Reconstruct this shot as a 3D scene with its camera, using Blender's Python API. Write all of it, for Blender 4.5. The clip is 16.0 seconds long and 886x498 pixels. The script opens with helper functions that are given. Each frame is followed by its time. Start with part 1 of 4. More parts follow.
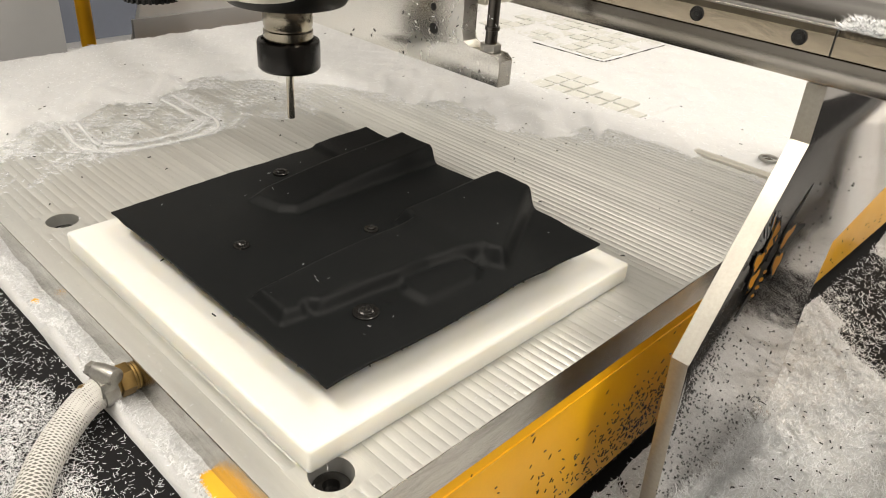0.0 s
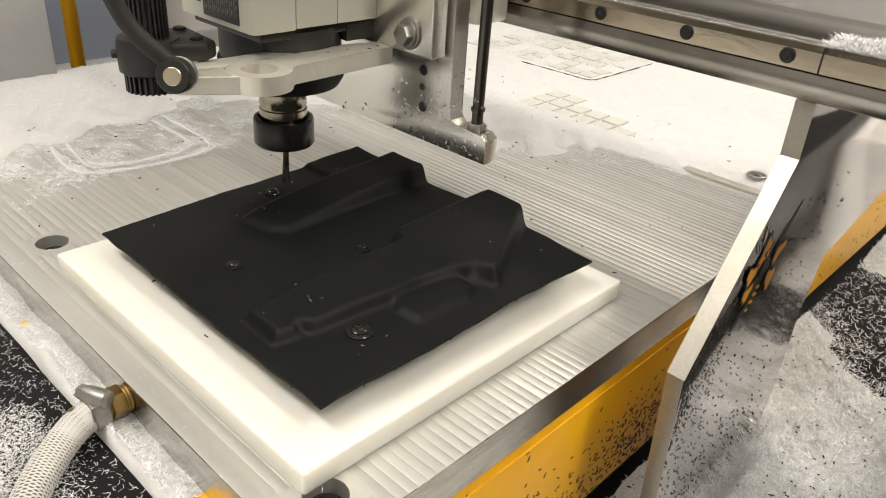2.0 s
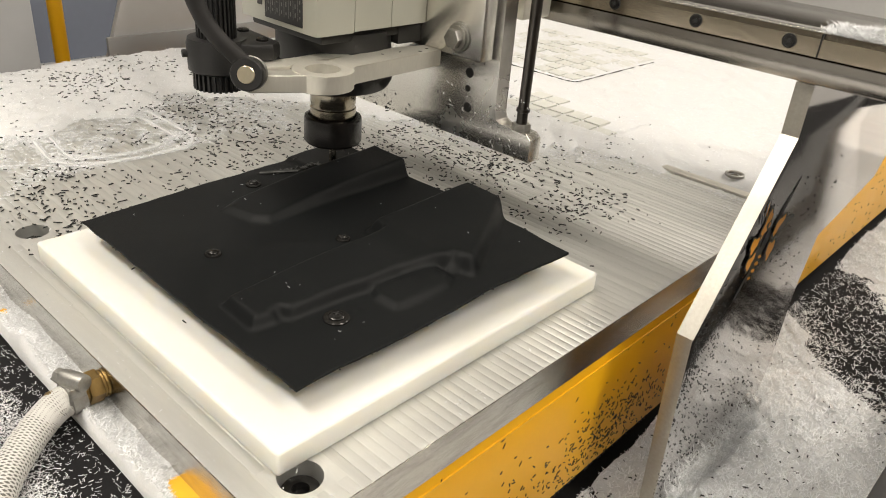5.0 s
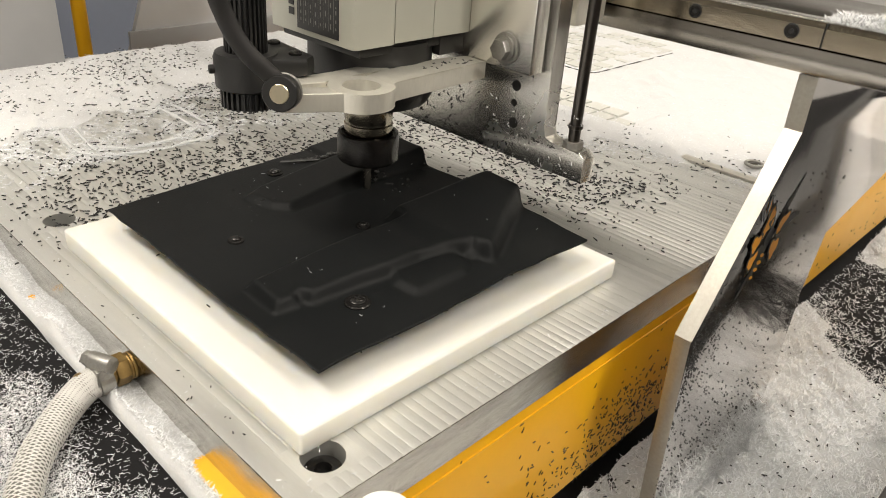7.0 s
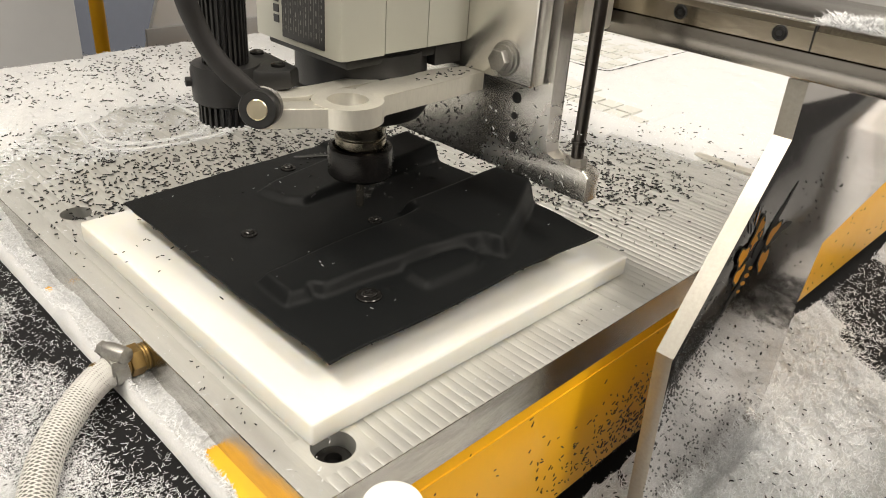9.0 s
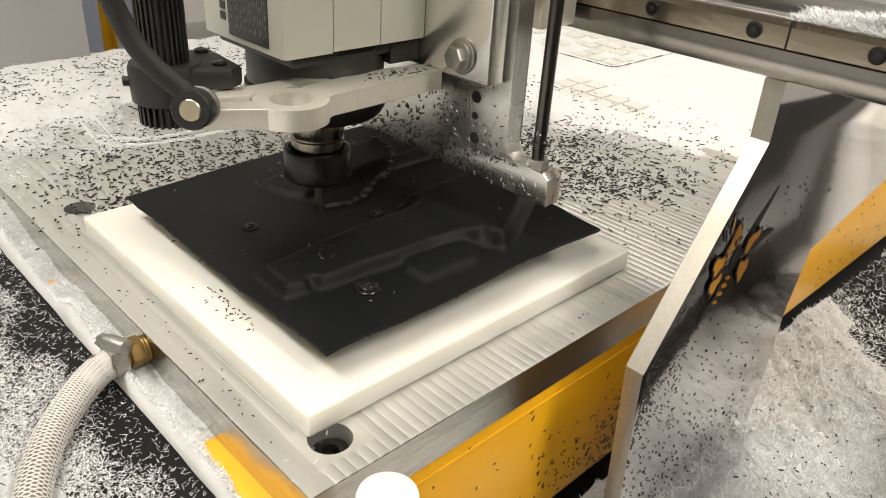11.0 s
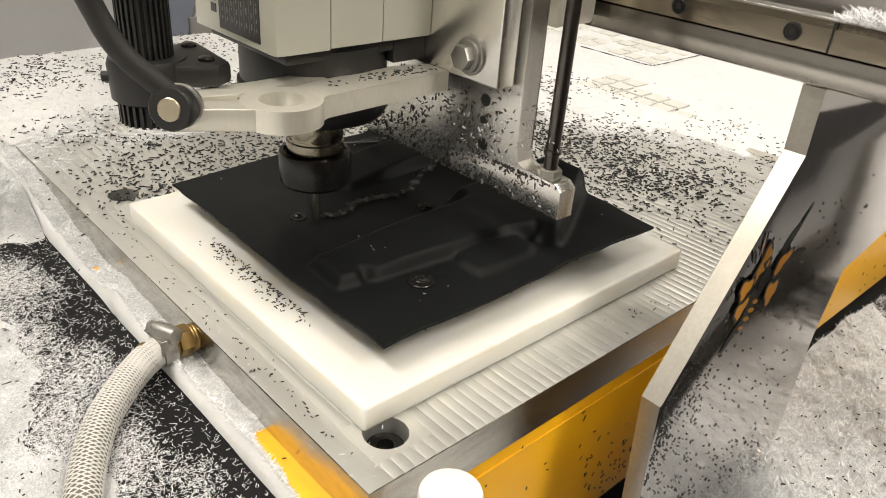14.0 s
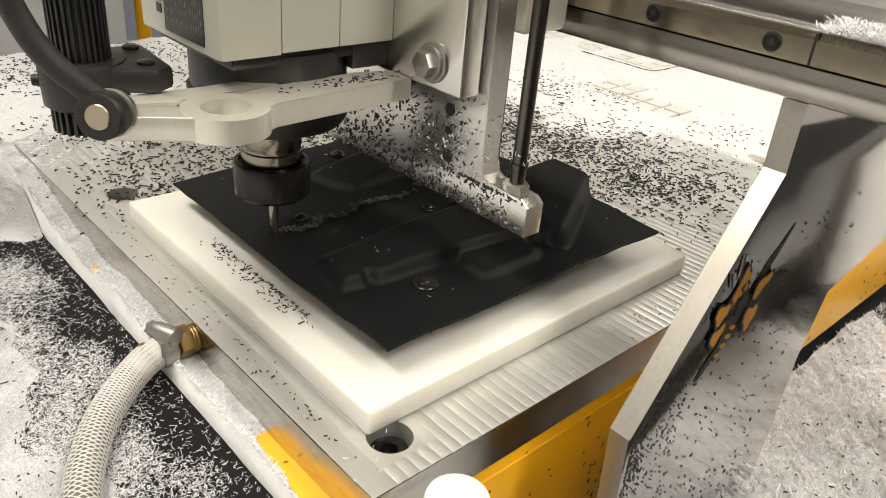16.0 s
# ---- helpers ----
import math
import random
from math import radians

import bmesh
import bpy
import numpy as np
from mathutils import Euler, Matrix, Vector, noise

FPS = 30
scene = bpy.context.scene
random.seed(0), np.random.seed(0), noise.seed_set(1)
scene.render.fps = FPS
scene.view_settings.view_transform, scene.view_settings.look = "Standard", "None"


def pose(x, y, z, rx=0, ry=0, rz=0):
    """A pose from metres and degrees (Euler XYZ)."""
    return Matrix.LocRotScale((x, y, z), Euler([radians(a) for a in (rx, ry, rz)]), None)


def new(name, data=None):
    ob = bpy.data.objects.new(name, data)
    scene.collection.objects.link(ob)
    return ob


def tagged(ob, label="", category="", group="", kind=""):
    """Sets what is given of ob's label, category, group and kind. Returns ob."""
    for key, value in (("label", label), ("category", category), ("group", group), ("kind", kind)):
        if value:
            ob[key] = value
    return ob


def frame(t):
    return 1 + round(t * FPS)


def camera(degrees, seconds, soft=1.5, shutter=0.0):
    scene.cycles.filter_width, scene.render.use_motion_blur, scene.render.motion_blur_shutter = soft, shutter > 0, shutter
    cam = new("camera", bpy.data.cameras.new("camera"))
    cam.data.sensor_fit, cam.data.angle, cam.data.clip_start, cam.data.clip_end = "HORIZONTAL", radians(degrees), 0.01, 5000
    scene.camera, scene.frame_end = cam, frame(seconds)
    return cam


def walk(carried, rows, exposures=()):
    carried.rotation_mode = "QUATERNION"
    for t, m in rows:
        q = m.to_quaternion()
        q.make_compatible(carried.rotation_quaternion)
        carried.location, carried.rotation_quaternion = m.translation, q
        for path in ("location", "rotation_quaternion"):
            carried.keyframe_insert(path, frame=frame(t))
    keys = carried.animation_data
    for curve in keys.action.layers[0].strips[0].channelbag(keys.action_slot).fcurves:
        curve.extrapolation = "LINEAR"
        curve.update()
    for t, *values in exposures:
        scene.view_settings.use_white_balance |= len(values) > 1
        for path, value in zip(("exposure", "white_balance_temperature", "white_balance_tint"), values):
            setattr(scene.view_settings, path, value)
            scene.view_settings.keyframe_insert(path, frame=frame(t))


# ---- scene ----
cam = camera(60.4, 16.0, soft=1.0)
CAM_ROWS = [
    (0.0, pose(-0.1707, -0.2434, 0.3129, 60.11, -3.71, -45.05)),
    (0.5, pose(-0.1693, -0.2404, 0.3096, 60.36, -3.61, -45.40)),
    (1.0, pose(-0.1736, -0.2364, 0.3098, 60.78, -3.53, -45.56)),
    (1.5, pose(-0.1723, -0.2385, 0.3086, 61.22, -3.53, -45.70)),
    (2.0, pose(-0.1723, -0.2420, 0.3132, 61.54, -3.68, -45.96)),
    (2.5, pose(-0.1723, -0.2437, 0.3112, 61.82, -3.90, -46.00)),
    (3.0, pose(-0.1789, -0.2438, 0.3074, 62.06, -4.13, -46.09)),
    (3.5, pose(-0.1782, -0.2463, 0.3078, 62.21, -4.30, -46.21)),
    (4.0, pose(-0.1741, -0.2498, 0.3067, 62.15, -4.48, -46.60)),
    (6.5, pose(-0.1793, -0.2590, 0.3051, 61.80, -4.10, -46.08)),
    (7.0, pose(-0.1819, -0.2596, 0.3025, 61.70, -3.85, -45.45)),
    (7.5, pose(-0.1866, -0.2615, 0.3034, 61.75, -3.72, -44.97)),
    (8.0, pose(-0.1853, -0.2621, 0.3030, 61.72, -3.71, -44.63)),
    (8.5, pose(-0.1859, -0.2616, 0.3011, 61.71, -3.79, -44.56)),
    (9.0, pose(-0.1834, -0.2638, 0.3008, 61.59, -3.67, -44.37)),
    (11.5, pose(-0.1781, -0.2703, 0.2957, 61.53, -3.33, -43.33)),
    (12.0, pose(-0.1821, -0.2641, 0.2964, 61.46, -3.42, -42.97)),
    (12.5, pose(-0.1859, -0.2591, 0.2956, 61.54, -3.37, -42.63)),
    (13.0, pose(-0.1850, -0.2533, 0.2942, 61.46, -3.51, -42.39)),
    (13.5, pose(-0.1910, -0.2499, 0.2886, 61.48, -3.66, -42.13)),
    (14.0, pose(-0.1921, -0.2479, 0.2866, 61.40, -3.87, -42.05)),
    (14.5, pose(-0.1951, -0.2478, 0.2869, 61.47, -4.11, -41.88)),
    (15.0, pose(-0.1974, -0.2483, 0.2857, 61.52, -4.01, -41.87)),
    (15.5, pose(-0.1924, -0.2454, 0.2830, 61.57, -4.31, -41.94)),
    (16.0, pose(-0.1941, -0.2406, 0.2822, 61.75, -4.59, -42.14)),
]

walk(cam, CAM_ROWS, exposures=[(0.0, -0.02), (4.0, -0.02), (9.0, 0.06), (16.0, 0.08)])

# ---- world and light ----
world = bpy.data.worlds.new("workshop")
scene.world = world
world.use_nodes = True
world.node_tree.nodes["Background"].inputs[0].default_value = (0.75, 0.82, 1.0, 1)
world.node_tree.nodes["Background"].inputs[1].default_value = 0.25


def fill_lamp(x, y, z, sx, sy, watts, colour):
    d = bpy.data.lights.new("unseen_lamp", "AREA")
    d.shape, d.size, d.size_y, d.energy, d.color = "RECTANGLE", sx, sy, watts, colour
    o = new("unseen_lamp_light", d)
    o.matrix_world = pose(x, y, z)
    return o


WARM = (1.0, 0.92, 0.81)
# added lamps out of view, placed and powered to balance the light
LAMPS = ((-0.9, 0.45, 0.4, 1.6, 57), (1.3, 1.2, 0.4, 1.6, 13), (-1.5, -1.6, 1.6, 0.4, 11), (0.5, -1.7, 0.4, 1.6, 54), (2.7, -0.8, 0.4, 1.6, 58))
for lx, ly, lsx, lsy, lw in LAMPS:
    fill_lamp(lx, ly, 2.05, lsx, lsy, lw, WARM)


# ---- materials ----
def material(name, colour, rough=0.5, metal=0.0, grain=0.0, grain_scale=400.0, stain=0.0, stain_scale=18.0,
             stain_colour=None, bump=0.0, stretch=(1, 1, 1), rough_var=0.0, random_tint=0.0, sss=0.0, island=False):
    m = bpy.data.materials.new(name)
    m.use_nodes = True
    nt = m.node_tree
    b = nt.nodes["Principled BSDF"]
    b.inputs["Roughness"].default_value = rough
    b.inputs["Metallic"].default_value = metal
    if sss:
        b.inputs["Subsurface Weight"].default_value = sss
        b.inputs["Subsurface Radius"].default_value = (1.0, 0.9, 0.7)
        b.inputs["Subsurface Scale"].default_value = 0.018
    tc = nt.nodes.new("ShaderNodeTexCoord")
    mp = nt.nodes.new("ShaderNodeMapping")
    mp.inputs["Scale"].default_value = stretch
    nt.links.new(tc.outputs["Object"], mp.inputs[0])
    n1 = nt.nodes.new("ShaderNodeTexNoise")
    n1.inputs["Scale"].default_value, n1.inputs["Detail"].default_value = grain_scale, 3
    n2 = nt.nodes.new("ShaderNodeTexNoise")
    n2.inputs["Scale"].default_value, n2.inputs["Detail"].default_value = stain_scale, 6
    nt.links.new(mp.outputs[0], n1.inputs["Vector"])
    nt.links.new(mp.outputs[0], n2.inputs["Vector"])
    c = nt.nodes.new("ShaderNodeMix")
    c.data_type = "RGBA"
    dark = [v * (1 - grain) for v in colour]
    c.inputs[6].default_value, c.inputs[7].default_value = (*dark, 1), (*colour, 1)
    nt.links.new(n1.outputs[0], c.inputs[0])
    out = c.outputs[2]
    if stain:
        ramp = nt.nodes.new("ShaderNodeMapRange")
        ramp.inputs[1].default_value, ramp.inputs[2].default_value = 0.45, 0.75
        ramp.inputs[4].default_value = stain
        nt.links.new(n2.outputs[0], ramp.inputs[0])
        s = nt.nodes.new("ShaderNodeMix")
        s.data_type = "RGBA"
        s.inputs[7].default_value = (*(stain_colour or [v * 0.5 for v in colour]), 1)
        nt.links.new(ramp.outputs[0], s.inputs[0])
        nt.links.new(out, s.inputs[6])
        out = s.outputs[2]
    if random_tint:
        info = nt.nodes.new("ShaderNodeNewGeometry" if island else "ShaderNodeObjectInfo")
        hs = nt.nodes.new("ShaderNodeHueSaturation")
        mr = nt.nodes.new("ShaderNodeMapRange")
        mr.inputs[3].default_value, mr.inputs[4].default_value = 1 - random_tint, 1 + random_tint
        nt.links.new(info.outputs["Random Per Island" if island else "Random"], mr.inputs[0])
        nt.links.new(mr.outputs[0], hs.inputs["Value"])
        nt.links.new(out, hs.inputs["Color"])
        out = hs.outputs[0]
    nt.links.new(out, b.inputs["Base Color"])
    if rough_var:
        rr = nt.nodes.new("ShaderNodeMapRange")
        rr.inputs[3].default_value, rr.inputs[4].default_value = max(0.03, rough - rough_var), rough + rough_var
        nt.links.new(n2.outputs[0], rr.inputs[0])
        nt.links.new(rr.outputs[0], b.inputs["Roughness"])
    if bump:
        bp = nt.nodes.new("ShaderNodeBump")
        bp.inputs["Strength"].default_value, bp.inputs["Distance"].default_value = bump, 0.0006
        nt.links.new(n1.outputs[0], bp.inputs["Height"])
        nt.links.new(bp.outputs[0], b.inputs["Normal"])
    return m


PLATE = material("milled_aluminium", (0.72, 0.72, 0.685), 0.40, 0.75, 0.16, 500, 0.65, 14, (0.54, 0.54, 0.515), 0.18, (6, 0.3, 1), 0.12, 0.07)
PLATE_SIDE = material("sawn_aluminium", (0.68, 0.66, 0.61), 0.18, 1.0, 0.35, 260, 0.7, 40, (0.36, 0.34, 0.30), 0.2, (1, 1, 5), 0.1)
ALU = material("brushed_aluminium", (0.84, 0.825, 0.785), 0.26, 1.0, 0.06, 250, 0.12, 9, (0.6, 0.59, 0.56), 0.05, (1, 1, 1), 0.07)
ALU_POLISHED = material("polished_plate_aluminium", (0.66, 0.645, 0.635), 0.085, 1.0, 0.08, 250, 0.4, 9, (0.48, 0.46, 0.44), 0.025, (1, 1, 1), 0.04)
ALU_EDGE = material("sawn_edge_aluminium", (0.46, 0.44, 0.39), 0.42, 0.8, 0.25, 400, 0.5, 30, (0.34, 0.32, 0.28), 0.15, (1, 1, 1), 0.1)
ALU_CAST = material("satin_aluminium", (0.80, 0.775, 0.69), 0.34, 0.6, 0.15, 500, 0.3, 40, (0.56, 0.54, 0.48), 0.2, (1, 1, 0.3), 0.08)
ALU_DARK = material("dull_beam_aluminium", (0.40, 0.38, 0.35), 0.2, 1.0, 0.15, 250, 0.7, 14, (0.17, 0.15, 0.12), 0.05, (1, 0.5, 1), 0.08)
STEEL = material("polished_steel", (0.34, 0.31, 0.25), 0.2, 1.0, 0.1, 500, 0.3, 60, (0.35, 0.3, 0.22), 0.05, (1, 1, 8), 0.06)
ZINC = material("zinc_plated_steel", (0.47, 0.46, 0.43), 0.42, 1.0, 0.3, 700, 0.5, 120, (0.26, 0.25, 0.23), 0.25)
DARKSTEEL = material("dark_steel", (0.13, 0.12, 0.11), 0.3, 1.0, 0.2, 500, 0.2, 40, None, 0.1)
# rail steel with darker brown patches
RAIL = material("mottled_rail_steel", (0.46, 0.40, 0.31), 0.18, 1.0, 0.25, 300, 0.8, 22, (0.17, 0.13, 0.08), 0.06, (1, 0.35, 1), 0.08)
BRASS = material("brass", (0.36, 0.24, 0.09), 0.38, 1.0, 0.25, 500, 0.4, 120, (0.25, 0.17, 0.07), 0.15)
HDPE = material("white_hdpe", (0.69, 0.685, 0.64), 0.42, 0.0, 0.02, 300, 0.18, 12, (0.65, 0.635, 0.565), 0.06, (1, 1, 1), 0.06, sss=0.8)
NYLON = material("white_nylon", (0.74, 0.74, 0.71), 0.4, 0.0, 0.02, 300, sss=0.3)
KYDEX = material("black_moulded_plastic", (0.0074, 0.0083, 0.0087), 0.5, 0.0, 0.25, 1500, 0.25, 25, (0.0100, 0.0107, 0.0110), 0.22, (1, 1, 1), 0.08)
KYDEX.node_tree.nodes["Principled BSDF"].inputs["Specular IOR Level"].default_value = 0.12
BLACKP = material("black_plastic", (0.013, 0.013, 0.013), 0.45, 0.0, 0.2, 900, 0.3, 60, (0.032, 0.031, 0.029), 0.25)
RUBBER = material("black_rubber", (0.016, 0.015, 0.015), 0.6, 0.0, 0.2, 900, 0.3, 60, (0.04, 0.038, 0.035), 0.2)
NUTBLACK = material("blackened_steel", (0.022, 0.021, 0.02), 0.22, 0.5, 0.2, 900, 0.2, 60, None, 0.1)
GREYPAINT = material("grey_green_paint", (0.53, 0.53, 0.46), 0.38, 0.0, 0.04, 900, 0.15, 25, (0.40, 0.40, 0.34), 0.08)
YELLOW = material("yellow_paint", (0.90, 0.47, 0.010), 0.34, 0.0, 0.05, 300, 0.3, 16, (0.78, 0.37, 0.010), 0.06, (1, 1, 1), 0.08)
FLUFF = material("white_shavings", (0.69, 0.695, 0.695), 0.7, 0.0, 0.25, 700, 0.25, 40, (0.60, 0.61, 0.61), 0.9, sss=0.15)
FIBRE = material("white_fibre", (0.66, 0.67, 0.68), 0.55, 0.0, 0.02, 300, random_tint=0.26, island=True)
CHIP = material("black_chip", (0.011, 0.011, 0.011), 0.45, 0.0, 0.1, 900)
SWARF = material("grey_swarf", (0.10, 0.10, 0.097), 0.4, 0.0, 0.3, 900, random_tint=0.6, island=True)
MAT_BLACK = material("black_floor", (0.010, 0.0095, 0.010), 0.75, 0.0, 0.3, 300, 0.3, 12, (0.020, 0.020, 0.021), 0.3)
MAT_BLACK.node_tree.nodes["Principled BSDF"].inputs["Specular IOR Level"].default_value = 0.12
CUTTER = material("bright_tool_steel", (0.66, 0.62, 0.54), 0.25, 1.0, 0.1, 500, 0.3, 60, (0.45, 0.41, 0.34), 0.05, (1, 1, 8), 0.06)
HOSE = material("braided_pvc", (0.15, 0.145, 0.13), 0.2, 0.0, 0.05, 400, 0.4, 40, (0.34, 0.33, 0.30), sss=0.15)
THREAD = material("white_thread", (0.60, 0.59, 0.56), 0.5, 0.0, 0.1, 400, 0.3, 30, (0.48, 0.47, 0.44))
DECAL_O = material("orange_print", (0.80, 0.36, 0.02), 0.4, 0.0, 0.05, 400)
DECAL_K = material("black_print", (0.012, 0.012, 0.012), 0.4, 0.0, 0.05, 400)
LABEL_K = material("label_black", (0.03, 0.03, 0.03), 0.4, 0.0, 0.1, 400)
LABEL_W = material("label_print", (0.24, 0.24, 0.22), 0.5, 0.0, 0.1, 400)
GREYWALL = material("grey_wall_paint", (0.70, 0.70, 0.69), 0.6, 0.0, 0.08, 60, 0.2, 3, (0.60, 0.60, 0.59), 0.1)
DARKWALL = material("dark_wall_for_reflections", (0.17, 0.145, 0.13), 0.6, 0.0, 0.2, 40, 0.5, 1.2, (0.075, 0.06, 0.05), 0.1, (3, 3, 0.4))
BLUEGREY = material("blue_grey_paint", (0.16, 0.18, 0.23), 0.5, 0.0, 0.08, 60, 0.3, 5, (0.1, 0.11, 0.14), 0.1)
CEILING = material("ceiling_grey", (0.42, 0.42, 0.41), 0.8, 0.0, 0.05, 40)
DARKFLOOR = material("dark_floor_for_reflections", (0.10, 0.085, 0.070), 0.7, 0.0, 0.2, 90, 0.5, 4, (0.05, 0.042, 0.036), 0.3)
GLOW = bpy.data.materials.new("unseen_lamp_glow")
GLOW.use_nodes = True
GLOW.node_tree.nodes["Principled BSDF"].inputs["Emission Color"].default_value = (*WARM, 1)
GLOW.node_tree.nodes["Principled BSDF"].inputs["Emission Strength"].default_value = 4.0


# ---- mesh helpers ----
def thing(name, label, category, group="", kind="", at=(0, 0, 0)):
    e = new(name)
    e.empty_display_size = 0.01
    e.location = at
    return tagged(e, label, category, group, kind)


def finish(name, bm, mat, parent=None, label="", smooth=True, angle=35):
    bmesh.ops.recalc_face_normals(bm, faces=bm.faces)
    me = bpy.data.meshes.new(name)
    if smooth:
        for f in bm.faces:
            f.smooth = True
        for e in bm.edges:
            if len(e.link_faces) == 2 and e.calc_face_angle(0) > radians(angle):
                e.smooth = False
    bm.to_mesh(me)
    bm.free()
    me.materials.append(mat)
    ob = new(name, me)
    ob.parent = parent
    return tagged(ob, label) if label else ob


def part(name, bm, mat, parent, label="", smooth=True, angle=35):
    return finish(name, bm, mat, parent, label, smooth, angle)


def raw(name, verts, faces, mat, parent=None, smooth=False):
    me = bpy.data.meshes.new(name)
    me.from_pydata(verts, [], faces)
    me.materials.append(mat)
    if smooth:
        me.polygons.foreach_set("use_smooth", [True] * len(me.polygons))
    ob = new(name, me)
    ob.parent = parent
    return ob


def box(bm, x0, x1, y0, y1, z0, z1, bevel=0.0, seg=2):
    vs = [bm.verts.new((x, y, z)) for x in (x0, x1) for y in (y0, y1) for z in (z0, z1)]
    q = [(0, 1, 3, 2), (4, 6, 7, 5), (0, 4, 5, 1), (2, 3, 7, 6), (0, 2, 6, 4), (1, 5, 7, 3)]
    fs = [bm.faces.new([vs[i] for i in f]) for f in q]
    if bevel:
        bmesh.ops.bevel(bm, geom=list({e for f in fs for e in f.edges}), offset=bevel, segments=seg, affect="EDGES", profile=0.5)
    return bm


def lathe(bm, rings, m=None, n=40):
    """Rings of (radius, height) about z, closed at both ends, placed by m."""
    m = m or Matrix()
    loops = []
    for r, z in rings:
        loops.append([bm.verts.new(m @ Vector((r * math.cos(2 * math.pi * k / n), r * math.sin(2 * math.pi * k / n), z))) for k in range(n)])
    for a, b in zip(loops, loops[1:]):
        for k in range(n):
            bm.faces.new((a[k], a[(k + 1) % n], b[(k + 1) % n], b[k]))
    bm.faces.new(loops[0][::-1])
    bm.faces.new(loops[-1])
    return bm


def prism(bm, outline, lo, hi, m=None, bevel=0.0):
    """An outline in x and y, raised from lo to hi along z, placed by m."""
    m = m or Matrix()
    a = [bm.verts.new(m @ Vector((x, y, lo))) for x, y in outline]
    b = [bm.verts.new(m @ Vector((x, y, hi))) for x, y in outline]
    n = len(a)
    fs = [bm.faces.new(a[::-1]), bm.faces.new(b)]
    for k in range(n):
        fs.append(bm.faces.new((a[k], a[(k + 1) % n], b[(k + 1) % n], b[k])))
    if bevel:
        es = list({e for f in fs[:2] for e in f.edges})
        bmesh.ops.bevel(bm, geom=es, offset=bevel, segments=2, affect="EDGES", profile=0.5)
    return bm


def tube(bm, path, radius, n=16):
    """A round tube along a list of points; radius is a number or one for each point."""
    pts = [Vector(p) for p in path]
    rad = radius if isinstance(radius, (list, tuple)) else [radius] * len(pts)
    side = Vector((0, 0, 1))
    loops = []
    for i, p in enumerate(pts):
        d = (pts[min(i + 1, len(pts) - 1)] - pts[max(i - 1, 0)]).normalized()
        u = d.cross(side)
        u = (d.cross(Vector((1, 0, 0))) if u.length < 1e-3 else u).normalized()
        v = d.cross(u)
        loops.append([bm.verts.new(p + rad[i] * (math.cos(2 * math.pi * k / n) * u + math.sin(2 * math.pi * k / n) * v)) for k in range(n)])
    for a, b in zip(loops, loops[1:]):
        for k in range(n):
            bm.faces.new((a[k], a[(k + 1) % n], b[(k + 1) % n], b[k]))
    bm.faces.new(loops[0][::-1])
    bm.faces.new(loops[-1])
    return bm


def curve_points(ctrl, n=40):
    """A smooth line through the points of ctrl (Catmull-Rom)."""
    c = [Vector(p) for p in ctrl]
    c = [2 * c[0] - c[1]] + c + [2 * c[-1] - c[-2]]
    out = []
    per = max(2, n // (len(c) - 3))
    for i in range(1, len(c) - 2):
        for k in range(per):
            t = k / per
            a, b, d, e = c[i - 1], c[i], c[i + 1], c[i + 2]
            out.append(0.5 * (2 * b + (d - a) * t + (2 * a - 5 * b + 4 * d - e) * t * t + (3 * b - a - 3 * d + e) * t ** 3))
    out.append(c[-2])
    return out


def hexagon(r):
    return [(r * math.cos(math.pi / 3 * k), r * math.sin(math.pi / 3 * k)) for k in range(6)]


def facing(origin, normal):
    """A pose whose z points along normal."""
    return Matrix.Translation(origin) @ Vector(normal).to_track_quat("Z", "Y").to_matrix().to_4x4()


rng = np.random.default_rng(7)


def wave(x, y, s, seed=0.0):
    """Cheap smooth noise about 0, -1 to 1."""
    x, y = x * s + seed, y * s - seed * 1.7
    return (np.sin(x * 1.0 + 1.3 * np.sin(y * 0.9 + 0.4)) + np.sin(y * 1.1 + 1.7 * np.sin(x * 0.8 + 2.1)) + 0.5 * np.sin(x * 2.3 - y * 1.9 + seed)) / 2.5


def ribbons(name, xyz, length, width, mat, parent=None, up=0.35, curl=0.9):
    """Short curved shavings, each two flat links, lying about at the points xyz."""
    n = len(xyz)
    a = rng.uniform(0, 2 * np.pi, n)
    b = a + rng.uniform(-curl, curl, n)
    L = rng.uniform(*length, n)
    W = rng.uniform(*width, n)
    z1, z2 = rng.uniform(0, up, n) * L, rng.uniform(0, up, n) * L
    d1 = np.stack([np.cos(a), np.sin(a)], 1) * L[:, None] / 2
    d2 = np.stack([np.cos(b), np.sin(b)], 1) * L[:, None] / 2
    s1 = np.stack([-np.sin(a), np.cos(a)], 1) * W[:, None] / 2
    s2 = np.stack([-np.sin(b), np.cos(b)], 1) * W[:, None] / 2
    p = xyz[:, :2]
    V = np.zeros((n, 6, 3))
    for k, (q, s, zz) in enumerate(((p - d1, s1, z1), (p, (s1 + s2) / 2, z1 * 0.3), (p + d2, s2, z2))):
        V[:, 2 * k, :2], V[:, 2 * k + 1, :2] = q - s, q + s
        V[:, 2 * k, 2] = xyz[:, 2] + zz
        V[:, 2 * k + 1, 2] = xyz[:, 2] + zz + W * 0.3
    i = np.arange(n)[:, None] * 6
    F = np.concatenate([i + np.array([0, 2, 3, 1]), i + np.array([2, 4, 5, 3])])
    return raw(name, V.reshape(-1, 3).tolist(), F.tolist(), mat, parent)


